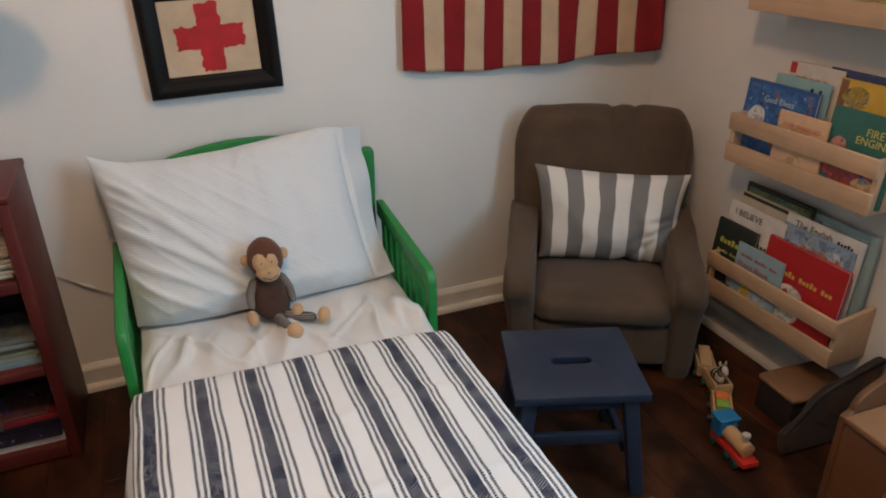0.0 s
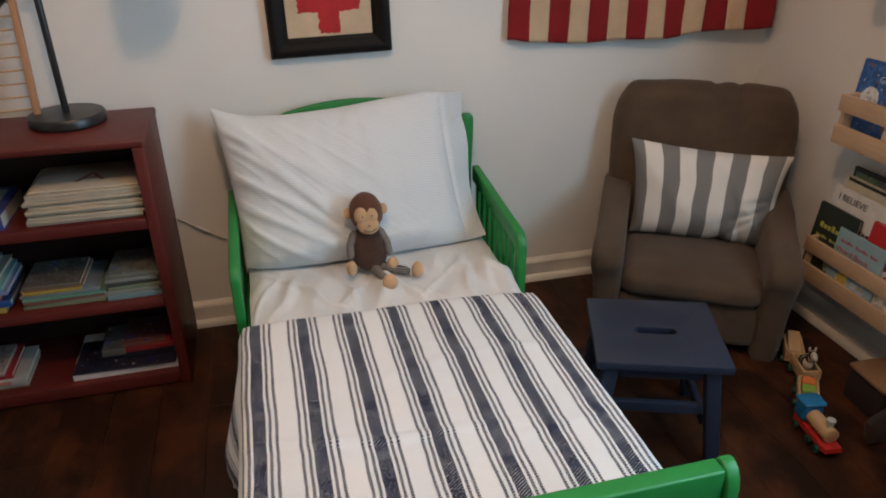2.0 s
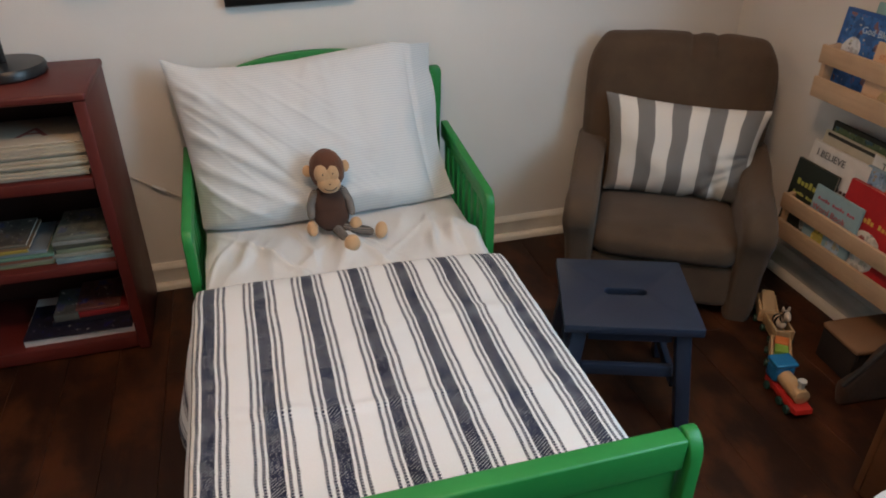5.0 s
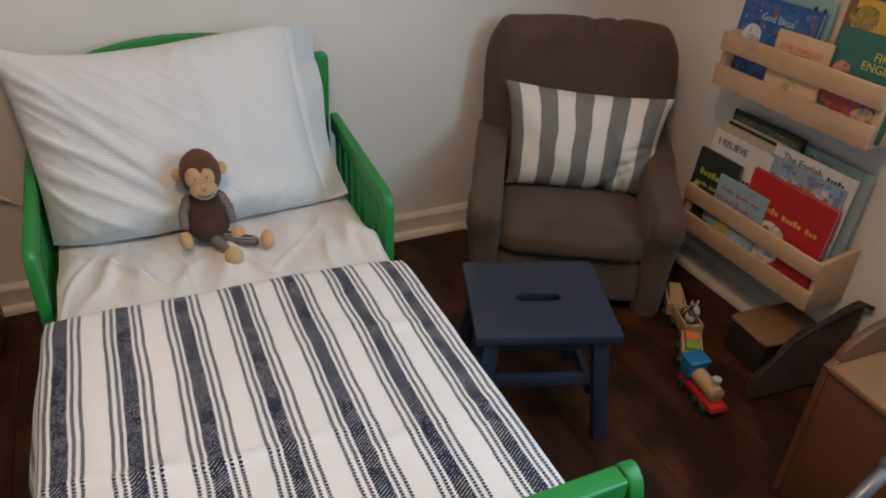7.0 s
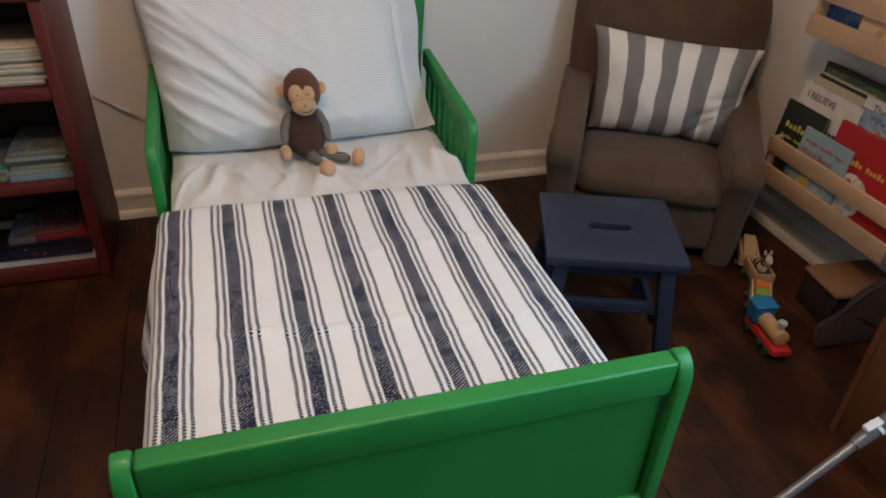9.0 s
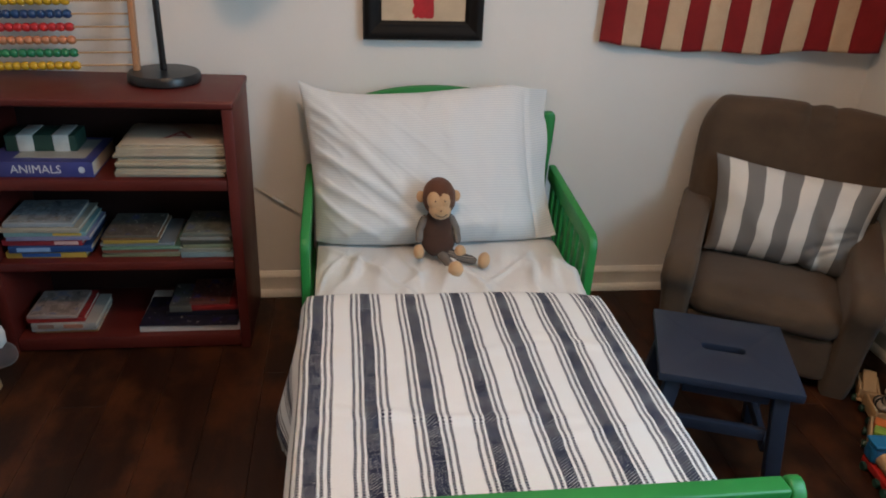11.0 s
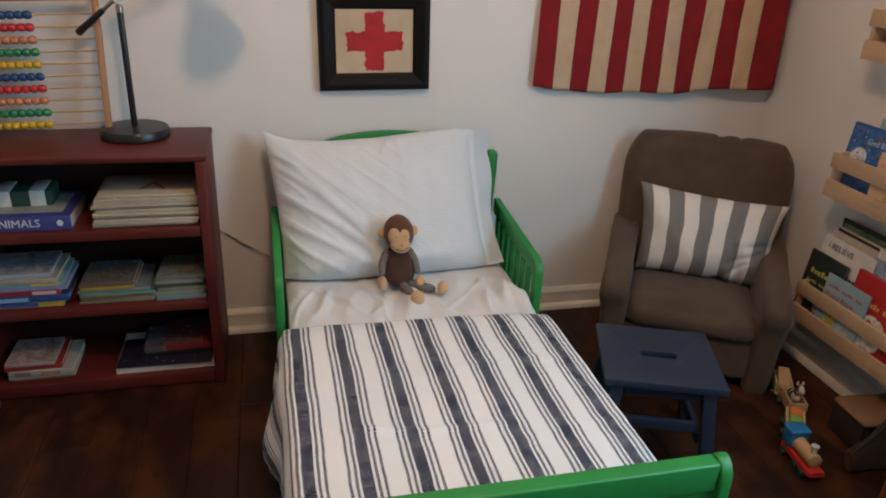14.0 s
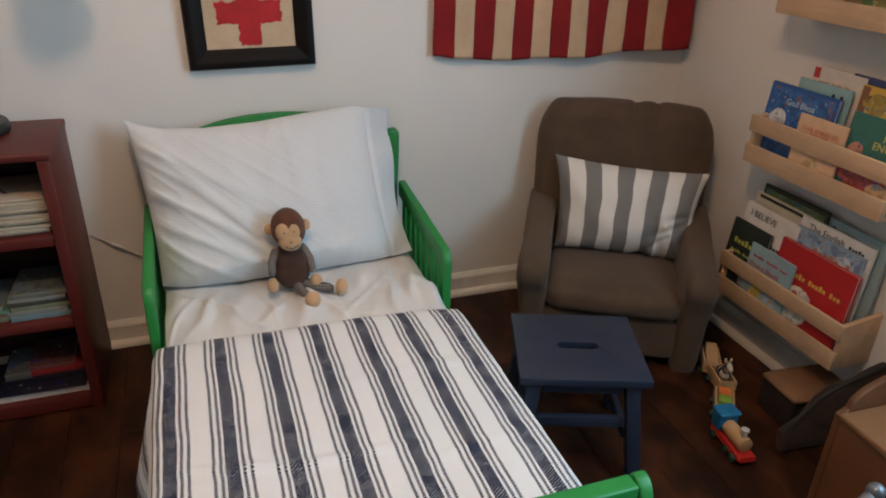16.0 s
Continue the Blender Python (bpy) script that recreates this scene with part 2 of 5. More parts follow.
M_WALL = wall_paint("wall_paint", (0.7, 0.685, 0.66))
# unseen ceiling and front wall: colours chosen to warm and cut the bounced light
M_CEIL = wall_paint("ceiling_paint", (0.76, 0.72, 0.65))
M_BEIGE = wall_paint("unseen_wall_beige", (0.42, 0.335, 0.25))
M_TRIM = painted("trim_paint", (0.76, 0.74, 0.69), 0.42)
M_FLOOR = wood("dark_floorboard", (0.036, 0.0125, 0.0055), 0.42, 0.42, "Y", 24.0, random_piece=0.3, gloss=0.3, blotch=0.8, stain=(0.08, 0.0245, 0.0085))
M_GAP = plain("floor_gap", (0.02, 0.009, 0.005), 0.9)
M_GREEN = painted("green_paint", (0.015, 0.215, 0.042), 0.4)
M_RED_PAINT = painted("oxblood_paint", (0.096, 0.012, 0.0088), 0.45, chip=(0.5, 0.42, 0.38), chip_at=0.76)
# oxblood darkened almost to black: the bookcase's inner shade put into its back panel
M_RED_SHADED = painted("shaded_red_paint", (0.026, 0.006, 0.005), 0.6)
M_BLUE = painted("slate_blue_paint", (0.018, 0.027, 0.05), 0.36)
M_SHEET = cloth("white_sheet", (0.7, 0.7, 0.69), (0.63, 0.635, 0.635), 1100, 0.85, 0.25, 0.15, 10)
M_PINS = pinstripe("pinstripe_percale")
M_BLANKET = striped_blanket("striped_cotton")
M_SUEDE = cloth("taupe_microfibre", (0.094, 0.059, 0.034), (0.065, 0.04, 0.024), 700, 0.95, 0.5, 0.12, 9.0)
M_STRIPE = wide_stripe("grey_stripe_canvas")
M_BROWN = cloth("brown_plush", (0.125, 0.043, 0.02), None, 500, 1.0, 0.8, 0.15)
M_VEST = cloth("brown_knit", (0.07, 0.031, 0.02), None, 450, 1.0, 0.7, 0.1)
M_FACE = cloth("tan_plush", (0.62, 0.38, 0.2), None, 600, 1.0, 0.5, 0.3)
M_KNIT_Z = striped_knit("striped_sleeve", 2)
M_KNIT_Y = striped_knit("striped_legging", 1)
M_BLACK = plain("black_enamel", (0.012, 0.012, 0.013), 0.35, relief=0.03)
M_FRAME = wood("black_frame_wood", (0.008, 0.0062, 0.0056), 0.7, 0.5, "X", 20, gloss=0.15)
M_CANVAS = cloth("raw_canvas", (0.6, 0.465, 0.32), None, 500, 0.9, 0.3, 0.1)
M_CROSS = plain("red_art_paint", (0.4, 0.006, 0.01), 0.6, 120, 0.25, 0.4, 0, 25)
M_NICKEL = plain("brushed_nickel", (0.42, 0.38, 0.33), 0.32, metal=1.0, relief=0.02)
M_BULB = plain("frosted_bulb", (0.75, 0.76, 0.76), 0.25, relief=0)
M_PINE = wood("pale_pine", (0.6, 0.41, 0.26), 0.78, 0.5, "Y", 22)
M_ABACUS = wood("honey_beech", (0.5, 0.255, 0.13), 0.75, 0.45, "Z", 20)
M_ROD = wood("beech_rod", (0.55, 0.36, 0.19), 0.8, 0.5, "X", 20)
M_TOYWOOD = wood("toy_wood", (0.58, 0.36, 0.18), 0.8, 0.45, "X", 18)
M_CHEST = wood("brown_chest_wood", (0.15, 0.06, 0.023), 0.75, 0.45, "Y", 20)
M_CHEST_TOP = wood("tan_chest_top", (0.27, 0.135, 0.062), 0.8, 0.42, "Y", 20)
M_CARD = plain("brown_canvas_bin", (0.2, 0.098, 0.045), 0.8, 300, 0.2, 0.3)
# darkened copy of the bin's brown, painting its sides as unlit below the lid
M_CARD_SHADED = plain("shaded_bin_side", (0.016, 0.009, 0.006), 0.85, 300, 0.2, 0.3)
M_BAG = cloth("dark_bag_canvas", (0.06, 0.028, 0.014), (0.014, 0.007, 0.004), 500, 0.9, 0.5, 0.05, 14.0)
M_STRAP = plain("black_webbing", (0.018, 0.014, 0.012), 0.8)
M_PAPER = plain("page_edges", (0.54, 0.49, 0.4), 0.85, 500, 0.15, 0.4)
M_TUBE = plain("grey_metal", (0.16, 0.175, 0.2), 0.35, metal=0.6, relief=0.02)
M_CLIP = plain("pale_plastic", (0.62, 0.66, 0.7), 0.35, relief=0.03)
M_PLUSH_W = cloth("white_plush", (0.8, 0.8, 0.8), None, 400, 1.0, 0.25, 0.3)
M_PLUSH_B = cloth("pale_blue_plush", (0.45, 0.62, 0.72), None, 400, 1.0, 0.3, 0.3)
M_PLUSH_T = cloth("teal_plush", (0.015, 0.15, 0.24), None, 400, 1.0, 0.7, 0.15)
M_PLUSH_G = cloth("grey_plush", (0.06, 0.05, 0.055), None, 400, 1.0, 0.4, 0.2)
M_CABLE = plain("clear_cable", (0.5, 0.47, 0.42), 0.4, relief=0)
M_GLASS = clear_glass("window_glass")
M_LAMP = lit("warm_diffuser", (1.0, 0.8, 0.58), 3.0)
M_FLAG_R = cloth("red_bunting", (0.25, 0.006, 0.009), (0.19, 0.005, 0.007), 800, 0.95, 0.35, 0.0, 14)
M_FLAG_T = cloth("tan_bunting", (0.58, 0.42, 0.275), (0.5, 0.35, 0.225), 800, 0.95, 0.35, 0.02, 14)
COLOURS = {}


def paint(c, rough=0.5):
    """One printed or painted colour, kept for reuse."""
    key = tuple(round(v, 3) for v in c) + (rough,)
    if key not in COLOURS:
        COLOURS[key] = plain("printed_colour", c, rough, 180, 0.1, 0.05, 0, 30)
    return COLOURS[key]


def printed(c, rough=0.42):
    """A printed picture in the colours round c: soft shapes, dark strokes and pale spots."""
    key = ("printed",) + tuple(round(v, 3) for v in c)
    if key in COLOURS:
        return COLOURS[key]
    m, nt, p = nodes_of("printed_picture")
    o = coords(nt)
    forms, strokes, spots = noise_node(nt, o, 26.0, 3, 0.6), noise_node(nt, o, 55.0, 4, 0.6), noise_node(nt, o, 80.0, 2)
    other = (c[2] * 0.6 + 0.25 * c[0], c[1] * 0.9, c[0] * 0.55 + 0.1)
    col = mix(nt, ramp(nt, forms, 0.44, 0.52), shade(c, 0.75), shade(c, 1.25))
    col = mix(nt, ramp(nt, forms, 0.58, 0.61), col, other)
    col = mix(nt, math_node(nt, "MULTIPLY", ramp(nt, strokes, 0.6, 0.63), 0.75), col, shade(c, 0.2))
    col = mix(nt, math_node(nt, "MULTIPLY", ramp(nt, spots, 0.66, 0.7), 0.7), col, (0.6, 0.56, 0.48))
    link(nt, col, p.inputs["Base Color"])
    p.inputs["Roughness"].default_value = rough
    COLOURS[key] = m
    return m


# ---------------------------------------------------------------- builders
def part(name, bm, material, parent=None, label="", smooth=True, m=None):
    """Links a bmesh as one mesh object under a thing or part."""
    me = bpy.data.meshes.new(name)
    bm.normal_update()
    bm.to_mesh(me)
    bm.free()
    for one in material if isinstance(material, (list, tuple)) else (material,):
        me.materials.append(one)
    if smooth:
        me.polygons.foreach_set("use_smooth", [True] * len(me.polygons))
        me.set_sharp_from_angle(angle=radians(40))
    ob = new(name, me)
    if parent:
        ob.parent = parent
    if m is not None:
        ob.matrix_local = m
    if label:
        ob["label"] = label
    return ob


def thing(name, m, label, category, group="", kind=""):
    ob = new(name)
    ob.empty_display_size = 0.05
    ob.matrix_world = m
    return tagged(ob, label, category, group, kind)


def block(lo, hi, bevel=0.003, seg=2, bm=None):
    """A box between two corners with rounded edges; added to bm where given."""
    out = bm or bmesh.new()
    lo, hi = Vector(lo), Vector(hi)
    made = bmesh.ops.create_cube(out, size=1.0, matrix=Matrix.Translation((lo + hi) / 2) @ Matrix.Diagonal((*(hi - lo), 1)))
    if bevel:
        edges = list({e for v in made["verts"] for e in v.link_edges})
        bmesh.ops.bevel(out, geom=edges, offset=min(bevel, 0.45 * min(hi - lo)), segments=seg, profile=0.5, affect="EDGES")
    return out


def slab(points, depth, axis="Y", bevel=0.003, bm=None, seg=2):
    """A flat outline of (a, b) points, extruded by depth along an axis, with softened edges."""
    out = bm or bmesh.new()
    place = {"Y": lambda a, b, d: (a, d, b), "X": lambda a, b, d: (d, a, b), "Z": lambda a, b, d: (a, b, d)}[axis]
    one = [out.verts.new(place(a, b, 0)) for a, b in points]
    two = [out.verts.new(place(a, b, depth)) for a, b in points]
    n = len(points)
    faces = [out.faces.new(one), out.faces.new(two[::-1])]
    faces += [out.faces.new((one[i], two[i], two[(i + 1) % n], one[(i + 1) % n])) for i in range(n)]
    bmesh.ops.recalc_face_normals(out, faces=faces)
    if bevel:
        rims = [e for f in faces[:2] for e in f.edges]
        bmesh.ops.bevel(out, geom=rims, offset=bevel, segments=seg, profile=0.5, affect="EDGES")
    return out


def lathe(profile, seg=24, bm=None, m=None):
    """Turns (radius, height) pairs round z."""
    out = bm or bmesh.new()
    m = m or Matrix()
    rows = []
    for r, z in profile:
        rows.append([out.verts.new(m @ Vector((max(r, 1e-5) * math.cos(2 * math.pi * k / seg), max(r, 1e-5) * math.sin(2 * math.pi * k / seg), z))) for k in range(seg)])
    for a, b in zip(rows, rows[1:]):
        for k in range(seg):
            out.faces.new((a[k], a[(k + 1) % seg], b[(k + 1) % seg], b[k]))
    out.faces.new(rows[0][::-1])
    out.faces.new(rows[-1])
    return out


def rod(a, b, r, seg=12, bm=None, r2=None):
    """A round bar from a to b."""
    a, b = Vector(a), Vector(b)
    d = b - a
    m = Matrix.Translation(a) @ d.to_track_quat("Z", "Y").to_matrix().to_4x4()
    r2 = r2 or r
    n = d.length
    return lathe([(0, 0), (r * 0.9, 0), (r, n * 0.01 + 0.0005), (r2, n * 0.99 - 0.0005), (r2 * 0.9, n), (0, n)], seg, bm, m)


def sweep(points, r, seg=8, bm=None):
    """A round cord along points."""
    out = bm or bmesh.new()
    pts = [Vector(p) for p in points]
    rows = []
    for i, p in enumerate(pts):
        d = (pts[min(i + 1, len(pts) - 1)] - pts[max(i - 1, 0)]).normalized()
        q = d.to_track_quat("Z", "Y")
        rows.append([out.verts.new(p + q @ Vector((r * math.cos(2 * math.pi * k / seg), r * math.sin(2 * math.pi * k / seg), 0))) for k in range(seg)])
    for a, b in zip(rows, rows[1:]):
        for k in range(seg):
            out.faces.new((a[k], a[(k + 1) % seg], b[(k + 1) % seg], b[k]))
    out.faces.new(rows[0][::-1])
    out.faces.new(rows[-1])
    return out


def ball(centre, radii, bm=None, turn=(0, 0, 0), index=0, seg=20, rings=14, fuzz=0.0):
    """An ellipsoid, a little uneven where fuzz is given; its faces take the material index."""
    out = bm or bmesh.new()
    m = pose(*centre, *turn) @ Matrix.Diagonal((*radii, 1))
    made = bmesh.ops.create_uvsphere(out, u_segments=seg, v_segments=rings, radius=1.0, matrix=m)
    for v in made["verts"]:
        if fuzz:
            v.co += (v.co - Vector(centre)).normalized() * fuzz * noise.noise(v.co * 60)
    for f in {f for v in made["verts"] for f in v.link_faces}:
        f.material_index = index
    return out


def sheet_grid(nu, nv, place, uv_of=None, bm=None, close=False):
    """A grid of nu x nv cells; place(s, t) gives the point for s, t in 0..1, uv_of(s, t) the cloth's own metres."""
    out = bm or bmesh.new()
    layer = out.loops.layers.uv.verify()
    rows = [[out.verts.new(place(i / nu, j / nv)) for i in range(nu + 1)] for j in range(nv + 1)]
    for j in range(nv):
        for i in range(nu):
            f = out.faces.new((rows[j][i], rows[j][i + 1], rows[j + 1][i + 1], rows[j + 1][i]))
            if uv_of:
                for loop, (a, b) in zip(f.loops, ((i, j), (i + 1, j), (i + 1, j + 1), (i, j + 1))):
                    loop[layer].uv = uv_of(a / nu, b / nv)
    return out


def writing(text, size, material, parent, m, name="lettering", stretch=1.0):
    """Raised print in the built-in font, centred, facing +z of m."""
    curve = bpy.data.curves.new(name, "FONT")
    curve.body, curve.size, curve.extrude, curve.align_x, curve.align_y, curve.space_line = text, size, 0.0003, "CENTER", "CENTER", 0.85
    curve.resolution_u = 2
    ob = new(name, curve)
    me = bpy.data.meshes.new_from_object(ob.evaluated_get(bpy.context.evaluated_depsgraph_get()))
    bpy.data.objects.remove(ob)
    bpy.data.curves.remove(curve)
    me.materials.clear()
    me.materials.append(material)
    done = new(name, me)
    done.parent = parent
    done.matrix_local = m @ Matrix.Diagonal((stretch, 1, 1, 1))
    return done


def structure(name, bm, material, label, category, smooth=False):
    return tagged(part(name, bm, material, None, "", smooth), label, category, "", "structure")


# ---------------------------------------------------------------- the room
T = 0.12
structure("wall_back", block((X_LEFT - T, 0, 0), (X_RIGHT + T, T, CEIL), 0), M_WALL, "cool white painted wall behind the bed", "wall")
structure("wall_left", block((X_LEFT - T, Y_FRONT, 0), (X_LEFT, 0, CEIL), 0), M_WALL, "unseen cool white side wall, set far out", "wall")
structure("wall_front", block((X_LEFT - T, Y_FRONT - T, 0), (X_RIGHT + T, Y_FRONT, CEIL), 0), M_BEIGE, "unseen front wall, dark beige to cut bounced light", "wall")
bm = block((X_RIGHT, WIN_Y[1], 0), (X_RIGHT + T, 0, CEIL), 0)
block((X_RIGHT, Y_FRONT, 0), (X_RIGHT + T, WIN_Y[0], CEIL), 0, bm=bm)
block((X_RIGHT, WIN_Y[0], 0), (X_RIGHT + T, WIN_Y[1], WIN_Z[0]), 0, bm=bm)
block((X_RIGHT, WIN_Y[0], WIN_Z[1]), (X_RIGHT + T, WIN_Y[1], CEIL), 0, bm=bm)
structure("wall_right", bm, M_WALL, "white painted wall that carries the book racks", "wall")
structure("ceiling", block((X_LEFT - T, Y_FRONT - T, CEIL), (X_RIGHT + T, T, CEIL + T), 0), M_CEIL, "unseen flat ceiling, warm white to tint bounced light", "ceiling")

win = thing("window_1", pose(X_RIGHT, sum(WIN_Y) / 2, WIN_Z[0]), "white framed window letting in daylight", "window", kind="structure")
hw, hh = (WIN_Y[1] - WIN_Y[0]) / 2, WIN_Z[1] - WIN_Z[0]
bm = block((0.03, -hw, 0), (0.08, -hw + 0.045, hh))
for lo, hi in (((0.03, hw - 0.045, 0), (0.08, hw, hh)), ((0.03, -hw + 0.045, 0), (0.08, hw - 0.045, 0.05)), ((0.03, -hw + 0.045, hh - 0.05), (0.08, hw - 0.045, hh)), ((0.035, -hw + 0.045, hh / 2 - 0.02), (0.075, hw - 0.045, hh / 2 + 0.02))):
    block(lo, hi, bm=bm)
part("window_frame", bm, M_TRIM, win)
part("window_sill", block((-0.05, -hw - 0.04, -0.03), (0.028, hw + 0.04, -0.001)), M_TRIM, win)
for lo, hi in ((0.052, hh / 2 - 0.022), (hh / 2 + 0.022, hh - 0.052)):
    pane = part("pane", block((0.052, -hw + 0.047, lo), (0.056, hw - 0.047, hi), 0), M_GLASS, win, smooth=False)
    pane.visible_shadow = False

fixture = thing("ceiling_light", pose(-0.2, -1.6, CEIL), "round flush ceiling light with a warm glass diffuser", "ceiling light")
part("base_ring", lathe([(0, -0.001), (0.16, -0.001), (0.165, -0.02), (0.15, -0.03), (0, -0.03)], 32), M_NICKEL, fixture)
part("diffuser", lathe([(0.0, -0.031), (0.145, -0.031), (0.14, -0.045), (0.1, -0.062), (0.0, -0.07)], 32), M_LAMP, fixture)


def skirting(name, length, m, label):
    """A flat baseboard with an eased top and a rounded shoe moulding at the floor."""
    ob = thing(name, m, label, "baseboard", kind="structure")
    part("board", slab([(0, 0), (-0.014, 0), (-0.014, 0.062), (-0.0165, 0.064), (-0.0165, 0.068), (-0.011, 0.075), (-0.005, 0.083), (0, 0.083)], length, "X", 0), M_TRIM, ob)
    part("shoe_moulding", slab([(-0.0142, 0), (-0.031, 0), (-0.031, 0.01), (-0.027, 0.018), (-0.02, 0.022), (-0.0142, 0.022)], length, "X", 0), M_TRIM, ob)
    return ob


skirting("baseboard_back", X_RIGHT - X_LEFT - 0.002, pose(X_LEFT + 0.001, -0.0005, 0.0005), "white painted baseboard with shoe moulding")
skirting("baseboard_right", 4.1, pose(X_RIGHT - 0.0005, -0.032, 0.0005, 0, 0, -90), "white painted baseboard below the book racks")
skirting("baseboard_left", 4.1, pose(X_LEFT + 0.0005, -4.14, 0.0005, 0, 0, 90), "white painted baseboard of the side wall")
structure("trim", slab([(-0.001, 1.17), (-0.012, 1.17), (-0.02, 1.185), (-0.02, 1.2), (-0.014, 1.206), (-0.001, 1.206)], X_RIGHT - X_LEFT - 0.002, "X", 0), M_TRIM, "white picture rail along the wall", "trim").location.x = X_LEFT + 0.001


# ---------------------------------------------------------------- bed
def build_bed():
    bed = thing("toddler_bed", pose(-0.004, 0, 0), "green painted wooden toddler bed with slatted guard rails", "bed")
    for s in (-1, 1):
        bm = slab([(-0.016, 0), (0.016, 0), (0.012, 0.45), (0.0165, 0.56), (0.018, 0.622), (0.015, 0.634), (0.009, 0.638), (-0.009, 0.638), (-0.015, 0.634), (-0.018, 0.622), (-0.0165, 0.56), (-0.012, 0.45)], 0.034, "Y", 0.006)
        part("head_post", bm, M_GREEN, bed, m=pose(0.342 * s, -0.07, 0))
    arch = [(0.32 * math.sin(a), 0.585 + 0.125 * math.cos(a)) for a in np.linspace(-math.pi / 2, math.pi / 2, 25)]
    part("headboard", slab([(-0.32, 0.2), *arch, (0.32, 0.2)], 0.02, "Y", 0.005), M_GREEN, bed, m=pose(0, -0.062, 0))
    # side guards: a sloping top rail, an end post with a round shoulder, slats and a lower rail
    for s in (-1, 1):
        guard = part("guard_rail", slab([(-0.065, 0.425), (-0.445, 0.394), (-0.47, 0.375), (-0.47, 0.12), (-0.505, 0.12), (-0.505, 0.395), (-0.497, 0.422), (-0.478, 0.436), (-0.065, 0.474)], 0.024, "X", 0.005), M_GREEN, bed, m=pose(0.368 * s - 0.012, 0, 0))
        part("lower_rail", block((-0.01, -0.47, 0.13), (0.01, -0.065, 0.2), 0.004), M_GREEN, guard, m=pose(0.012, 0, 0))
        for k in range(7):
            y = -0.1 - 0.0525 * k
            part("slat", block((-0.005, y - 0.0155, 0.195), (0.005, y + 0.0155, 0.425 - 0.031 * (k + 1) / 7 + 0.008), 0.003), M_GREEN, guard, m=pose(0.012, 0, 0))
    for s in (-1, 1):
        part("side_rail", block((0.335 * s - 0.01, -1.39, 0.13), (0.335 * s + 0.01, -0.5, 0.22), 0.004), M_GREEN, bed)
    # footboard: recessed panel between proud posts, with a rounded cap and a lower ledge
    foot = part("footboard", block((-0.34, -1.412, 0.19), (0.34, -1.4, 0.45), 0), M_GREEN, bed)
    part("top_rail", block((-0.345, -1.42, 0.428), (0.345, -1.388, 0.486), 0.0045, 3), M_GREEN, foot)
    part("bottom_rail", block((-0.35, -1.422, 0.14), (0.35, -1.394, 0.205), 0.006, 3), M_GREEN, foot)
    for s in (-1, 1):
        outline = [(-0.04, 0), (0, 0), (0, 0.481), (-0.003, 0.486), (-0.01, 0.489), (-0.02, 0.487), (-0.03, 0.479), (-0.037, 0.465), (-0.04, 0.448)]
        part("foot_post", slab(outline, 0.024, "X", 0.004, seg=3), M_GREEN, bed, m=pose(0.359 * s - 0.012, -1.386, 0))
    part("slat_base", block((-0.32, -1.38, 0.16), (0.32, -0.08, 0.178), 0.002), M_PINE, bed)
    return bed


build_bed()


def mattress_top(x, y):
    """Height of the sheet over the mattress."""
    edge = max(abs(x) - 0.30, 0) / 0.045
    z = 0.318 - 0.02 * min(edge, 1) ** 2
    near = math.exp(-((y + 0.465) / 0.095) ** 2)
    bend = 2.2 * noise.noise(Vector((x * 4, y * 3.5, 1)))
    ridge = (0.5 + 0.5 * math.cos(36 * (x + 0.35 * (y + 0.5) * (x - 0.1)) + 2 * bend)) ** 2
    fine = (0.5 + 0.5 * math.cos(78 * (x - 0.2 * y) + 5 * bend)) ** 2
    pick = max(0.0, noise.noise(Vector((x * 6, y * 5, 4))) + 0.35)
    crease = 0.0
    for k in range(10):
        mid = -0.31 + 0.066 * k + 0.02 * math.sin(k * 2.7) + (y + 0.46) * 0.9 * math.sin(k * 1.9 + 0.4) + 0.006 * math.sin(30 * y + k)
        crease += (0.55 + 0.45 * math.sin(k * 4.1)) * math.exp(-((x - mid) / (0.007 + 0.003 * (k % 3))) ** 2)
    z += 0.013 * crease * math.exp(-((y + 0.475) / 0.1) ** 2)
    return z + near * pick * (0.034 * ridge + 0.02 * fine) + 0.007 * noise.noise(Vector((x * 16, y * 9, 2)))


def build_mattress():
    bed = thing("mattress", pose(-0.004, 0, 0.179), "crib mattress with a white fitted sheet", "mattress")

    def place(s, t):
        # the sheet runs up one side, over the top and down the other
        w, y = (s - 0.5) * 0.98, -0.085 - 1.285 * t
        x = max(-0.345, min(0.345, w))
        drop = max(abs(w) - 0.345, 0)
        over = 0.007 * noise.noise(Vector((y * 14, drop * 10, w)))
        return (x + math.copysign(over * min(1, drop * 20), w), y, mattress_top(x, y) - drop * 0.93 - 0.179)

    bm = sheet_grid(290, 230, place)
    part("fitted_sheet", bm, M_SHEET, bed)
    part("foam_core", block((-0.335, -1.36, 0.001), (0.335, -0.09, 0.105), 0.02, 3), M_SHEET, bed)


build_mattress()


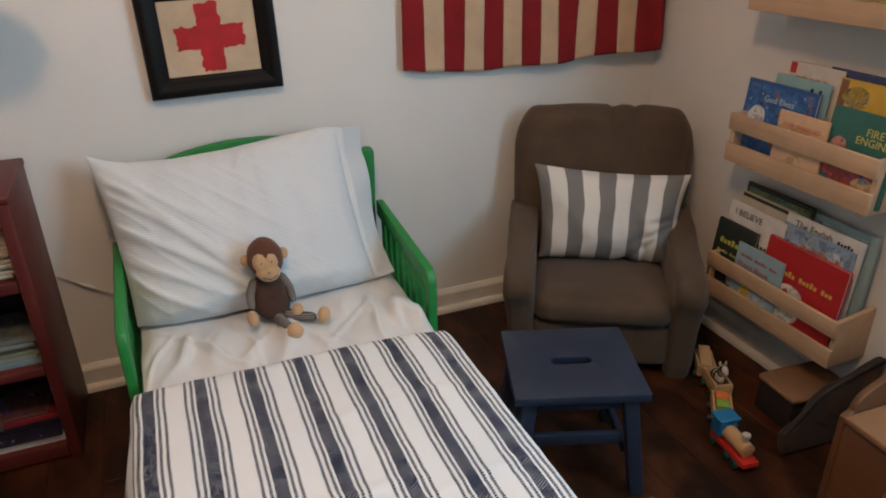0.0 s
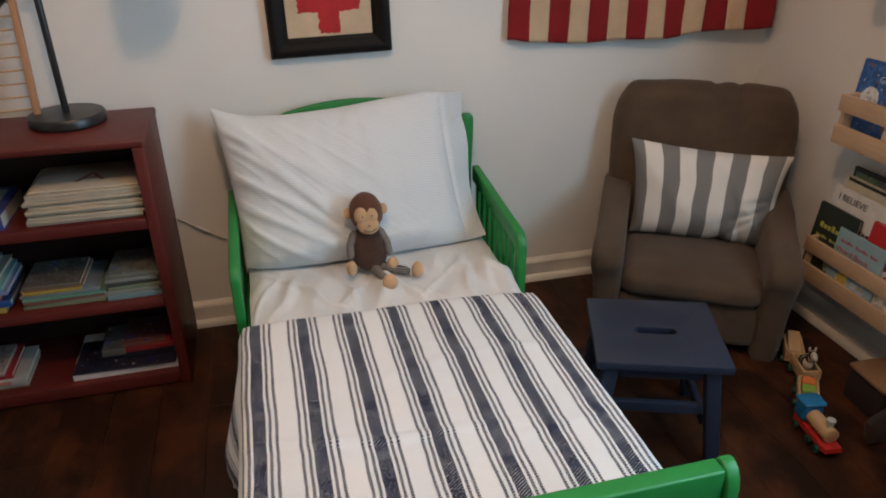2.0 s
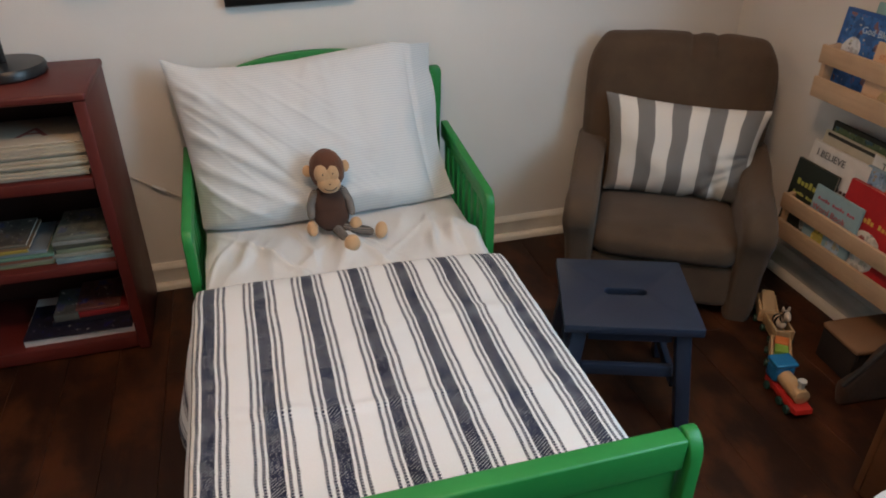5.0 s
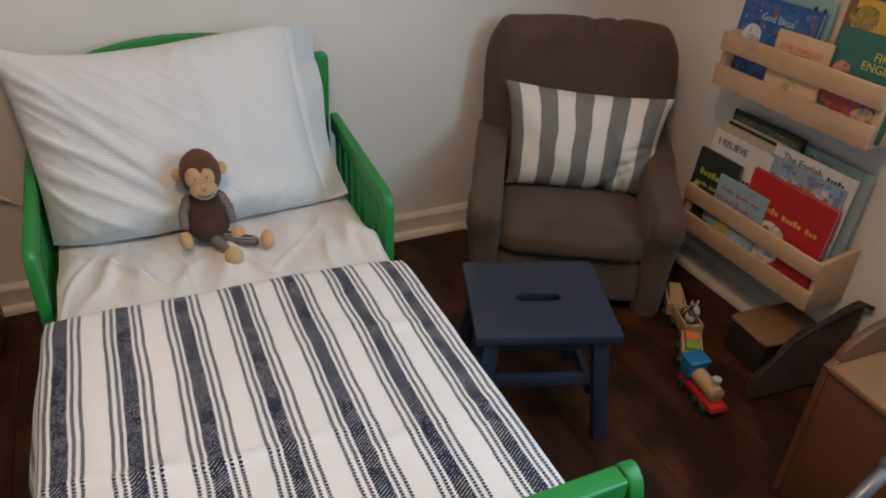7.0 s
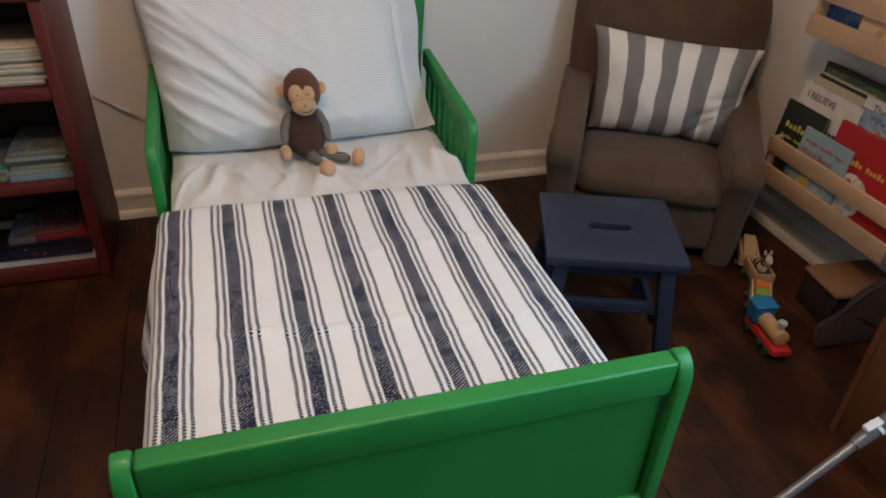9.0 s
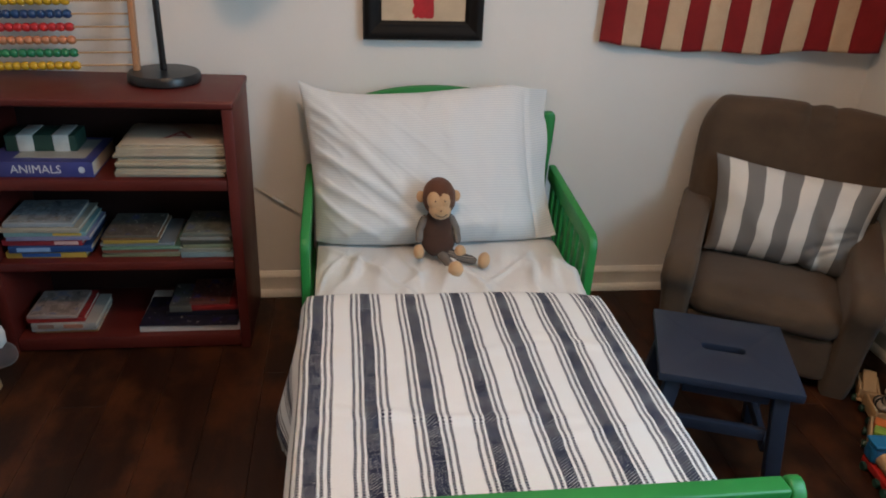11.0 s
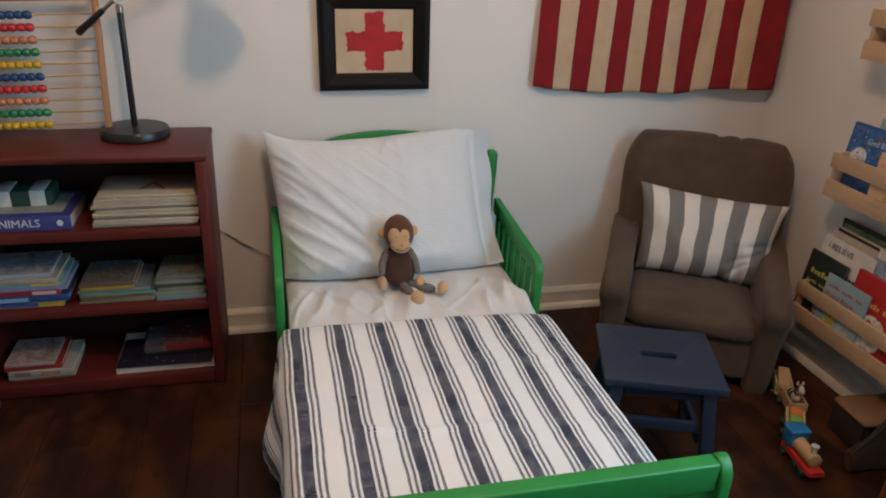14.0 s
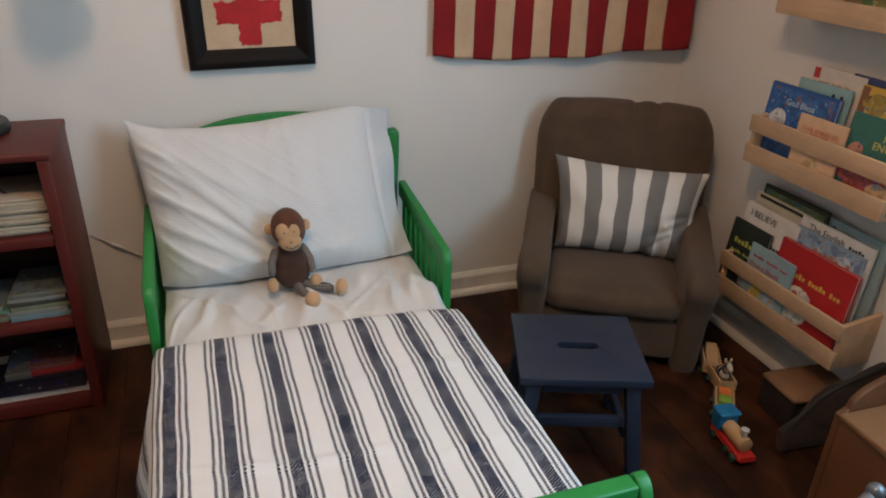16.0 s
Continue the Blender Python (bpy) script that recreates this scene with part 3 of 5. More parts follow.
def build_blanket():
    """A woven blanket laid over the bed from below the pillow to the footboard, hanging at both sides."""
    ob = thing("blanket", pose(-0.004, 0, 0.2), "cream cotton blanket with navy woven stripes, spread on the bed", "blanket")
    half, hang_l, hang_r = 0.358, 0.2, 0.17
    width = 2 * half + hang_l + hang_r

    def place(s, t):
        u = -half - hang_l + width * s
        lip = -0.575 - 0.03 * (u + half) / (2 * half) + 0.006 * math.sin(9 * u) + 0.004 * noise.noise(Vector((u * 8, 3, 0)))
        y = lip + (-1.383 - lip) * t
        x = max(-half, min(half, u))
        side = max(abs(u) - half, 0)
        z = 0.334 - 0.008 * (abs(x) / half) ** 6 + 0.0035 * noise.noise(Vector((x * 5, y * 5, 7))) + 0.002 * noise.noise(Vector((x * 14, y * 11, 5)))
        for at, slope, high, wide, mid, reach in ((-1.065, -0.12, 0.009, 0.012, -0.12, 0.22), (-0.86, 0.1, 0.004, 0.016, 0.12, 0.25), (-0.76, -0.3, 0.004, 0.014, 0.2, 0.15), (-1.16, 0.25, 0.004, 0.014, 0.18, 0.16), (-0.97, 0.35, 0.003, 0.013, -0.22, 0.13)):
            z += high * math.exp(-((y - at - slope * x - 0.01 * math.sin(14 * x)) / wide) ** 2) * math.exp(-((x - mid) / reach) ** 2)
        z -= 0.008 * math.exp(-t * 40)
        if side:
            turn = min(side / 0.03, 1)
            wave = math.sin(15 * y + 1.5) * 0.6 + noise.noise(Vector((y * 6, 1, math.copysign(3, u))))
            x += math.copysign(0.012 * turn + 0.05 * side + (max(wave, -0.5) + 0.7) * 0.05 * (1 - 0.75 * t) * side / 0.2 * (0.75 if u < 0 else 0.3), u)
            z -= 0.006 * turn + side * 0.97
        return (x, y, z - 0.2)

    bm = sheet_grid(170, 130, place, lambda s, t: (-half - hang_l + width * s, 0.8 * t))
    me = part("cloth", bm, M_BLANKET, ob)
    thick = me.modifiers.new("thickness", "SOLIDIFY")
    thick.thickness, thick.offset = 0.004, -1
    bm = bmesh.new()
    for k in range(86):
        y = -0.6 - 0.009 * k
        x0, _, z0 = place(0, min(1, (-0.575 - y) / 0.8))
        sweep([(x0, y, z0 + 0.003), (x0 - 0.002, y + 0.003 * math.sin(k * 2.3), z0 - 0.012), (x0 + 0.003 * math.sin(k), y + 0.004 * math.sin(k * 1.7), z0 - 0.022)], 0.0012, 4, bm)
    part("fringe", bm, M_SHEET, ob)["kind"] = "stuff"


build_blanket()


def build_pillow():
    """A big pillow in a pinstriped case: its seam lies on the sheet, its top leans on the headboard, its open hem hangs flat."""
    base = Vector((-0.02, -0.28, 0.32))
    ob = thing("pillow", pose(*base), "plump bed pillow in a white pinstriped case, leaning on the headboard", "pillow")
    w, h = 0.70, 0.435
    knots = (-1, -0.88, -0.75, -0.45, -0.05, 0.33, 0.7, 0.82, 1.0)
    tops = (0.722, 0.706, 0.695, 0.69, 0.697, 0.711, 0.722, 0.716, 0.7)
    lows = (-0.275, -0.292, -0.302, -0.305, -0.298, -0.287, -0.279, -0.27, -0.252)
    out = Vector((0, -0.875, 0.484))

    def shape(s, t, side):
        u, v = 2 * s - 1, 2 * t - 1
        fill_u = (u + 0.1) / 0.9 if u < 0.8 else 1.0 + (u - 0.8)
        body = max(0.0, (1 - abs(fill_u) ** 2.6)) ** 0.62 * max(0.0, 1 - abs(v) ** (2.8 if v > 0 else 3.6)) ** (0.62 if v > 0 else 0.55) if abs(fill_u) < 1 else 0.0
        foot = Vector((-0.003 + 0.35 * u, float(np.interp(u, knots, lows)), 0.3225 + 0.002 * noise.noise(Vector((u * 6, 2, 0)))))
        head_z = float(np.interp(u, knots, tops))
        head = Vector((-0.043 + 0.355 * u, -0.388 + 0.424 * head_z, head_z))
        p = foot.lerp(head, t)
        p.x -= 0.012 * u * (1 - v * v)
        x, z = p.x, p.z - 0.32
        rise = 0.004 + (0.078 if side > 0 else 0.05) * body * (0.82 + 0.25 * (1 - t))
        # the lowest cloth settles forward over its seam
        rise += 0.012 * math.exp(-((t - 0.1) / 0.07) ** 2) * (1 - u * u) * (side > 0)
        if u > 0.8:
            hem = (u - 0.8) / 0.2
            p += out * 0.015 * math.sin(24 * z + 1.0) * hem
            p.y += 0.075 * max(0.0, hem - 0.2) * t ** 0.5
            p.x += hem * (0.012 * math.sin(15 * z + 3.9) + 0.022 * max(0.0, t - 0.8) / 0.2)
            p.y += 0.03 * hem * math.exp(-((t - 0.82) / 0.14) ** 2)
        if side > 0:
            d1 = 0.55 * x + 0.83 * z
            fold = 0
            for off, amp, wid, reach in ((-0.075, 0.7, 0.008, 0.02), (-0.045, 0.9, 0.01, 0.03), (-0.012, 1.1, 0.011, 0.0), (0.03, 0.7, 0.009, -0.04), (0.062, 0.9, 0.013, -0.06), (0.115, 0.7, 0.012, -0.12), (0.18, 0.5, 0.015, -0.17)):
                crease = math.exp(-((d1 - off + 0.022 * math.sin(8 * x + off * 30)) / wid) ** 2)
                fold += amp * crease * (1 / (1 + math.exp((x - reach) * 18)))
            for at, slope, wid in ((0.045, 0.08, 0.012), (0.085, 0.2, 0.014)):
                fold += 0.6 * math.exp(-((z - at - slope * x + 0.008 * math.sin(16 * x)) / wid) ** 2) * (1 / (1 + math.exp(x * 14)))
            fold += 0.7 * math.exp(-((x - 0.0 + 0.1 * (z - 0.4)) / 0.013) ** 2) * max(0, t - 0.6) * 2
            fold += 0.5 * math.exp(-((x + 0.03 - 0.5 * (z - 0.36)) / 0.01) ** 2) * max(0, t - 0.72) * 2
            fold += 0.45 * math.exp(-((x - 0.17 - 0.3 * (z - 0.1)) / 0.013) ** 2) * max(0, 0.45 - t) * 2
            fold += 0.35 * math.exp(-((x - 0.22 + 0.5 * (z - 0.15)) / 0.016) ** 2) * max(0, 0.5 - abs(t - 0.35)) * 2
            soft = min(1, body * 2)
            lean_n = noise.noise(Vector((x * 4 + 5 * z, z * 10 + x * 6, 2)))
            fold += 0.6 * (1 - abs(lean_n)) ** 9 * max(0.14, 0.3 - 0.6 * u)
            fine_n = noise.noise(Vector((x * 9 + 9 * z, z * 20 + x * 13, 9)))
            fold += 0.5 * (1 - abs(fine_n)) ** 12 * max(0.1, 0.45 - 0.5 * u) * (1.1 - 0.6 * t)
            rise += soft * (0.0085 * fold + 0.008 * noise.noise(Vector((x * 8, z * 8, 1))) + 0.004 * noise.noise(Vector((x * 19, z * 14, 5))))
        return p + out * rise * side - base

    bm = bmesh.new()
    for side in (1, -1):
        sheet_grid(170, 120, lambda s, t: shape(s if side > 0 else 1 - s, t, side), lambda s, t: (w * s, h * t), bm)
    bmesh.ops.remove_doubles(bm, verts=bm.verts, dist=0.0004)
    part("pillow_case", bm, M_PINS, ob)


build_pillow()


def build_monkey():
    """A soft sitting toy leaning on the pillow: one plain mesh in several cloths."""
    bm = bmesh.new()
    # cloths: brown plush, brown knit, tan plush, striped sleeve, striped legging, black thread
    ball((0, 0.0, 0.075), (0.045, 0.036, 0.066), bm, (0, 0, 0), 1, fuzz=0.002)
    ball((0.001, -0.002, 0.05), (0.05, 0.04, 0.044), bm, (0, 0, 0), 1, fuzz=0.002)
    ball((0.002, -0.012, 0.178), (0.048, 0.043, 0.056), bm, (8, -4, 0), 0, fuzz=0.002)
    for s in (-1, 1):
        ball((0.0125 * s - 0.004, -0.0405, 0.181), (0.0215, 0.019, 0.026), bm, (0, -8 * s, 0), 2)
    ball((-0.004, -0.043, 0.174), (0.017, 0.0165, 0.024), bm, (0, 0, 0), 2)
    ball((-0.001, -0.042, 0.152), (0.032, 0.0255, 0.0235), bm, (0, 4, 0), 2)
    for s in (-1, 1):
        ball((0.052 * s + 0.002, -0.004, 0.178), (0.013, 0.007, 0.016), bm, (0, 0, 0), 2)
        ball((0.0135 * s - 0.004, -0.0582, 0.184), (0.0024, 0.002, 0.003), bm, (0, 0, 0), 5, 8, 6)
    ball((-0.003, -0.067, 0.16), (0.0028, 0.002, 0.002), bm, (0, 0, 0), 0, 8, 6)
    ready = len(bm.faces)
    sweep([(-0.019 + 0.036 * k / 8, -0.0672 + 14.0 * (0.018 - 0.036 * k / 8) ** 2, 0.1495 - 0.006 * math.sin(math.pi * k / 8)) for k in range(9)], 0.0011, 6, bm)
    bm.faces.ensure_lookup_table()
    for k in range(ready, len(bm.faces)):
        bm.faces[k].material_index = 5

    def limb(points, radii, index):
        """A stuffed tube with rounded ends."""
        n = 4 * (len(points) - 1)
        rings = []
        for k in range(n + 1):
            a, b = divmod(k, 4)
            p = Vector(points[a]).lerp(Vector(points[min(a + 1, len(points) - 1)]), b / 4)
            r = (radii[a] + (radii[min(a + 1, len(radii) - 1)] - radii[a]) * b / 4) * (0.6 if k in (0, n) else 1)
            way = (Vector(points[min(a + 1, len(points) - 1)]) - Vector(points[min(a, len(points) - 2)])).normalized()
            one = way.cross(Vector((0.3, 1, 0.2))).normalized()
            two = way.cross(one)
            rings.append([bm.verts.new(p + r * (one * math.cos(q) + two * math.sin(q))) for q in np.linspace(0, 2 * math.pi, 13)[:-1]])
        for ra, rb in zip(rings, rings[1:]):
            for i in range(12):
                bm.faces.new((ra[i], ra[(i + 1) % 12], rb[(i + 1) % 12], rb[i])).material_index = index
        for ring in (rings[0][::-1], rings[-1]):
            bm.faces.new(ring).material_index = index

    limb([(-0.036, -0.002, 0.122), (-0.054, -0.006, 0.085), (-0.058, -0.022, 0.055)], [0.0115, 0.0115, 0.0105], 3)
    ball((-0.061, -0.034, 0.034), (0.0155, 0.018, 0.021), bm, (0, 0, 0), 2)
    limb([(0.036, -0.002, 0.122), (0.054, -0.006, 0.085), (0.056, -0.026, 0.05)], [0.0115, 0.0115, 0.0105], 3)
    ball((0.06, -0.038, 0.032), (0.017, 0.017, 0.017), bm, (0, 0, 0), 2)
    limb([(0.004, -0.02, 0.022), (0.014, -0.06, 0.018), (0.024, -0.1, 0.014)], [0.0145, 0.013, 0.0125], 4)
    ball((0.028, -0.124, 0.021), (0.022, 0.018, 0.024), bm, (10, 0, 0), 2)
    limb([(0.025, -0.018, 0.022), (0.064, -0.047, 0.017), (0.1, -0.069, 0.015)], [0.0145, 0.013, 0.0125], 3)
    ball((0.12, -0.082, 0.022), (0.019, 0.017, 0.025), bm, (10, 0, 40), 2)
    for v in bm.verts:
        v.co.y += 0.24 * max(0.0, v.co.z - 0.02)
    bmesh.ops.recalc_face_normals(bm, faces=bm.faces)
    ob = part("plush_monkey", bm, [M_BROWN, M_VEST, M_FACE, M_KNIT_Z, M_KNIT_Y, M_BLACK])
    ob.matrix_world = pose(-0.027, -0.385, 0.326, 0, 0, 4) @ Matrix.Diagonal((0.92, 0.92, 0.92, 1))
    tagged(ob, "brown plush monkey in striped sleeves, leaning on the pillow", "soft toy")


build_monkey()


# ---------------------------------------------------------------- wall pieces
def build_picture():
    ob = thing("framed_picture", pose(-0.049, -0.001, 0.976, 0, -1.0, 0), "red painted cross on raw canvas in a broad black frame", "picture")
    hx, hz = 0.17, 0.146
    profile = [(0.0, 0.0), (0.0, -0.02), (0.004, -0.028), (0.012, -0.031), (0.024, -0.027), (0.034, -0.022), (0.04, -0.022), (0.046, -0.018), (0.052, -0.014), (0.052, 0.0)]
    corners = [(-hx, -hz), (hx, -hz), (hx, hz), (-hx, hz)]
    for k in range(4):
        (ax, az), (bx, bz) = corners[k], corners[(k + 1) % 4]
        bm = bmesh.new()
        ends = []
        for cx, cz in ((ax, az), (bx, bz)):
            ends.append([bm.verts.new((cx - math.copysign(d, cx), y, cz - math.copysign(d, cz))) for d, y in profile])
        n = len(profile)
        for i in range(n):
            bm.faces.new((ends[0][i], ends[1][i], ends[1][(i + 1) % n], ends[0][(i + 1) % n]))
        bm.faces.new(ends[0][::-1])
        bm.faces.new(ends[1])
        bmesh.ops.recalc_face_normals(bm, faces=bm.faces)
        part("frame_side", bm, M_FRAME, ob)
    part("canvas", block((-0.12, -0.012, -0.096), (0.12, -0.004, 0.096), 0), M_CANVAS, ob)
    # the cross has uneven brushed ends
    rnd = random.Random(4)
    outline = []
    a, b = 0.029, 0.086
    legs = [(-a, b), (a, b), (a, a), (b, a), (b, -a), (a, -a), (a, -b), (-a, -b), (-a, -a), (-b, -a), (-b, a), (-a, a)]
    for k, (x, z) in enumerate(legs):
        x2, z2 = legs[(k + 1) % 12]
        end = abs(x - x2) + abs(z - z2) < 0.06 and max(abs(x), abs(z)) > 0.08
        n = 9
        for i in range(n):
            j = (0.004 if end else 0.0016) * rnd.uniform(-1, 1)
            px, pz = x + (x2 - x) * i / n, z + (z2 - z) * i / n
            outline.append((px + (j if abs(z2 - z) > abs(x2 - x) else 0), pz + (j if abs(x2 - x) >= abs(z2 - z) else 0)))
    part("painted_cross", slab(outline, 0.0008, "Y", 0), M_CROSS, ob, m=pose(0, -0.0128, 0))
    part("hanging_nail", rod((0.002, 0, 0.152), (0.002, -0.014, 0.157), 0.0035, 10), M_NICKEL, ob)


build_picture()


def build_flag():
    """A cloth hung lengthwise from the rail, thirteen sewn stripes in soft folds."""
    ob = thing("striped_flag", pose(0.47, -0.001, 0.83), "red and tan striped cloth flag hung on the wall, softly folded", "flag")
    edges = [0.0, 0.066, 0.13, 0.195, 0.258, 0.321, 0.382, 0.444, 0.506, 0.571, 0.638, 0.71, 0.779, 0.876]

    def place(x, z):
        f = x / 0.888
        gather = 0.03 * (z / 0.6) * (0.5 - f) * 0.6
        skew = -0.02 * (1 - z / 0.6) * math.sin(math.pi * f) * 0.0 + 0.028 * (z / 0.6) * math.sin(f * 9) * 0.35
        wob = 0.006 * math.sin(x * 29 + z * 7) * (0.5 + noise.noise(Vector((x * 5, z * 2, 0)))) + 0.004 * noise.noise(Vector((x * 16, z * 9, 6))) + 0.009 * math.exp(-((x - 0.53 - 0.18 * z) / 0.02) ** 2) * min(1, z * 6)
        y = -0.016 - 0.042 * f ** 2 - 0.012 * max(0, 1 - z / 0.25) * (0.6 + 0.4 * math.sin(x * 17 + 0.6)) - wob
        drop = 0.004 * math.sin(x * 21) - 0.012 * math.exp(-((x - 0.4) / 0.25) ** 2) + 0.014 * math.exp(-(x / 0.05) ** 2)
        return (x + gather + skew * 0.6, y, z + (drop + 0.012 * f ** 2) * (1 - z / 0.6))

    for k in range(13):
        a, b = edges[k], edges[k + 1]
        bm = sheet_grid(9, 60, lambda s, t: place(a + (b - a) * s, 0.6 * t))
        stripe = part("stripe", bm, M_FLAG_R if k % 2 == 0 else M_FLAG_T, ob)
        thick = stripe.modifiers.new("thickness", "SOLIDIFY")
        thick.thickness = 0.0016
    part("hanging_rod", rod((-0.03, -0.03, 0.605), (0.895, -0.045, 0.605), 0.006), M_ABACUS, ob)


build_flag()

cable = thing("cable", pose(-0.545, -0.004, 0.37), "thin pale cable running down behind the bed", "cable")
pts = [(0.0, 0, 0.005), (0.03, -0.004, -0.012), (0.06, -0.006, -0.03), (0.1, -0.008, -0.056), (0.16, -0.008, -0.096), (0.22, -0.006, -0.17), (0.235, -0.008, -0.36)]
part("wire", sweep(pts, 0.0022, 8), M_CABLE, cable)
part("plug", rod((0.052, -0.006, -0.026), (0.085, -0.008, -0.046), 0.005, 10), M_CLIP, cable)


# ---------------------------------------------------------------- bookcase and what stands on it
def build_bookcase():
    ob = thing("bookcase", pose(-0.872, -0.022, 0), "low oxblood painted wooden bookcase with chipped edges, half full", "bookcase")
    hw, d, h = 0.327, 0.292, 0.722
    for s in (-1, 1):
        part("side_panel", block((hw * s - (0.028 if s > 0 else 0), -d, 0.0), (hw * s + (0.028 if s < 0 else 0), 0, h - 0.02), 0.004), M_RED_PAINT, ob)
    part("top_board", block((-hw - 0.003, -d - 0.003, h - 0.02), (hw + 0.003, 0, h), 0.006, 3), M_RED_PAINT, ob)
    for z, t in ((0.515, 0.03), (0.282, 0.026), (0.046, 0.04)):
        part("shelf", block((-hw + 0.029, -d + 0.004, z - t), (hw - 0.029, -0.008, z), 0.004), M_RED_PAINT, ob)
    part("back_panel", block((-hw + 0.029, -0.007, 0.01), (hw - 0.029, -0.001, h - 0.021), 0), M_RED_SHADED, ob)


build_bookcase()


def book(m, w, d, t, cover, label, spine="", art=(), bars=(), name="book", category="book", group="", ink=(0.8, 0.8, 0.78), words="", word_at=(0.5, 0.5), size=0.03, word_ink=(0.8, 0.8, 0.78), hard=True):
    """A book lying on its back cover: its spine is w long along x at y = 0, d deep in y and t thick in z. The lower
    cover (z = 0) is its front when it is stood up. art: (x, y, w, h, colour, round) on that cover."""
    ob = thing(name, m, label, category, group)
    c, k = paint(cover), (0.0022 if hard and t > 0.006 else 0.0007)
    bm = block((0, 0, 0), (w, d, k), 0.0006, 1)
    block((0, 0, t - k), (w, d, t), 0.0006, 1, bm)
    block((0, -0.0012, 0.0001), (w, k, t - 0.0001), 0.0009, 2, bm)
    part("cover", bm, c, ob)
    g = 0.003 if hard else 0.0008
    part("page_block", block((g, k, k), (w - g, d - g, t - k), 0), M_PAPER, ob, smooth=False)
    for layer, (x, y, aw, ah, colour, rounded) in enumerate(art):
        proud = 0.0005 + 0.0001 * layer
        if rounded:
            pts = [(x * w + 0.5 * aw * w * math.cos(a), y * d + 0.5 * ah * d * math.sin(a) * (1 + 0.12 * math.sin(3 * a))) for a in np.linspace(0, 2 * math.pi, 18)[:-1]]
            bm = slab(pts, -proud, "Z", 0)
        else:
            bm = block(((x - aw / 2) * w, (y - ah / 2) * d, -proud), ((x + aw / 2) * w, (y + ah / 2) * d, 0), 0)
        part("illustration", bm, printed(colour) if rounded or aw * ah > 0.12 else paint(colour), ob, smooth=False)
    for x, y, aw, ah, colour, n in bars:
        # unreadable print: word-long bars with gaps
        for k in range(n):
            y0, step = (y - ah / 2) * d + ah * d * k / n, ah * d / n
            low = (x - aw / 2) * w
            if k % 6 != 5:
                tall = (0.62, 0.44, 0.5, 0.7, 0.46)[k % 6 if k % 6 < 5 else 0]
                part("print_bar", block((low, y0, -0.0012), (low + tall * aw * w, y0 + step * 0.7, -0.0002), 0), paint(colour), ob, smooth=False)

    if spine:
        writing(spine, t * 0.6, paint(ink), ob, Matrix.Translation((w * 0.5, -0.0014, t / 2)) @ pose(0, 0, 0, 90))
    if words:
        turn = Matrix(((0, 1, 0, 0), (1, 0, 0, 0), (0, 0, -1, 0), (0, 0, 0, 1)))
        writing(words, size, paint(word_ink), ob, Matrix.Translation((word_at[1] * w, word_at[0] * d, -0.0013)) @ turn)
    return ob


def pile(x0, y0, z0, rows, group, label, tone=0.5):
    """Books lying on one another, each a little askew. tone darkens their covers, standing in for shade inside the
    case.
    """
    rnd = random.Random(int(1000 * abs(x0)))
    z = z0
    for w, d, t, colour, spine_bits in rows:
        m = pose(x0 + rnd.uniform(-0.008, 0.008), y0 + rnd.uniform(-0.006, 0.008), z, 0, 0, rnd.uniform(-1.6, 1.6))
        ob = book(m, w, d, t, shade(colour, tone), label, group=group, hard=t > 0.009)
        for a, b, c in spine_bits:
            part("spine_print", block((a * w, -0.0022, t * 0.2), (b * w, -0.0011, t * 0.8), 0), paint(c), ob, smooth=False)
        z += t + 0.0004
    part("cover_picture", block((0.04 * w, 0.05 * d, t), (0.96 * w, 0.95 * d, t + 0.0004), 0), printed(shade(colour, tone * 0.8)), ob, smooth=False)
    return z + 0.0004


S1, S2, S3 = 0.5155, 0.2825, 0.0465
z = S1
big = book(pose(-1.157, -0.29, z), 0.255, 0.2, 0.04, (0.045, 0.055, 0.22), "thick blue hardcover animal encyclopedia lying on the shelf", category="book")
writing("ANIMALS", 0.031, paint((0.62, 0.66, 0.72)), big, Matrix.Translation((0.12, -0.0016, 0.02)) @ pose(0, 0, 0, 90), stretch=0.95)
part("emblem", slab([(0.228 + 0.008 * math.cos(a), 0.02 + 0.009 * math.sin(a)) for a in np.linspace(0, 6.0, 9)], -0.0008, "Y", 0), paint((0.6, 0.64, 0.72)), big, m=pose(0, -0.0012, 0))
part("cover_picture", block((0.06, 0.03, 0.04), (0.23, 0.18, 0.0406), 0), paint((0.3, 0.33, 0.32)), big)
boxes = thing("boxed_cards", pose(-1.13, -0.215, S1 + 0.0412, 0, 0, 2), "small dark green card boxes with white bands on a book", "card box")
part("carton", block((0, 0, 0), (0.17, 0.09, 0.042), 0.002), paint((0.02, 0.06, 0.045)), boxes)
for a in (0.03, 0.115):
    part("white_band", block((a, -0.0015, -0.0002), (a + 0.038, 0.0915, 0.0435), 0.001), paint((0.55, 0.58, 0.57)), boxes)
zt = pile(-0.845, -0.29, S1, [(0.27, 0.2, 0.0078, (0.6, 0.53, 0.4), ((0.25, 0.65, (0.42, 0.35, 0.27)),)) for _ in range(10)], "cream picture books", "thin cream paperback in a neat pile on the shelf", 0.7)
writing("A", 0.085, paint((0.25, 0.05, 0.04)), thing("booklet", pose(-0.83, -0.28, zt), "cream booklet with a red letter on top of the pile", "booklet", "cream picture books"), pose(0.13, 0.075, 0.004), stretch=1.3)
for ob in list(scene.objects):
    if ob.name == "booklet":
        part("page_block", block((0, 0, 0), (0.25, 0.18, 0.0036), 0.001), paint((0.5, 0.44, 0.35)), ob)
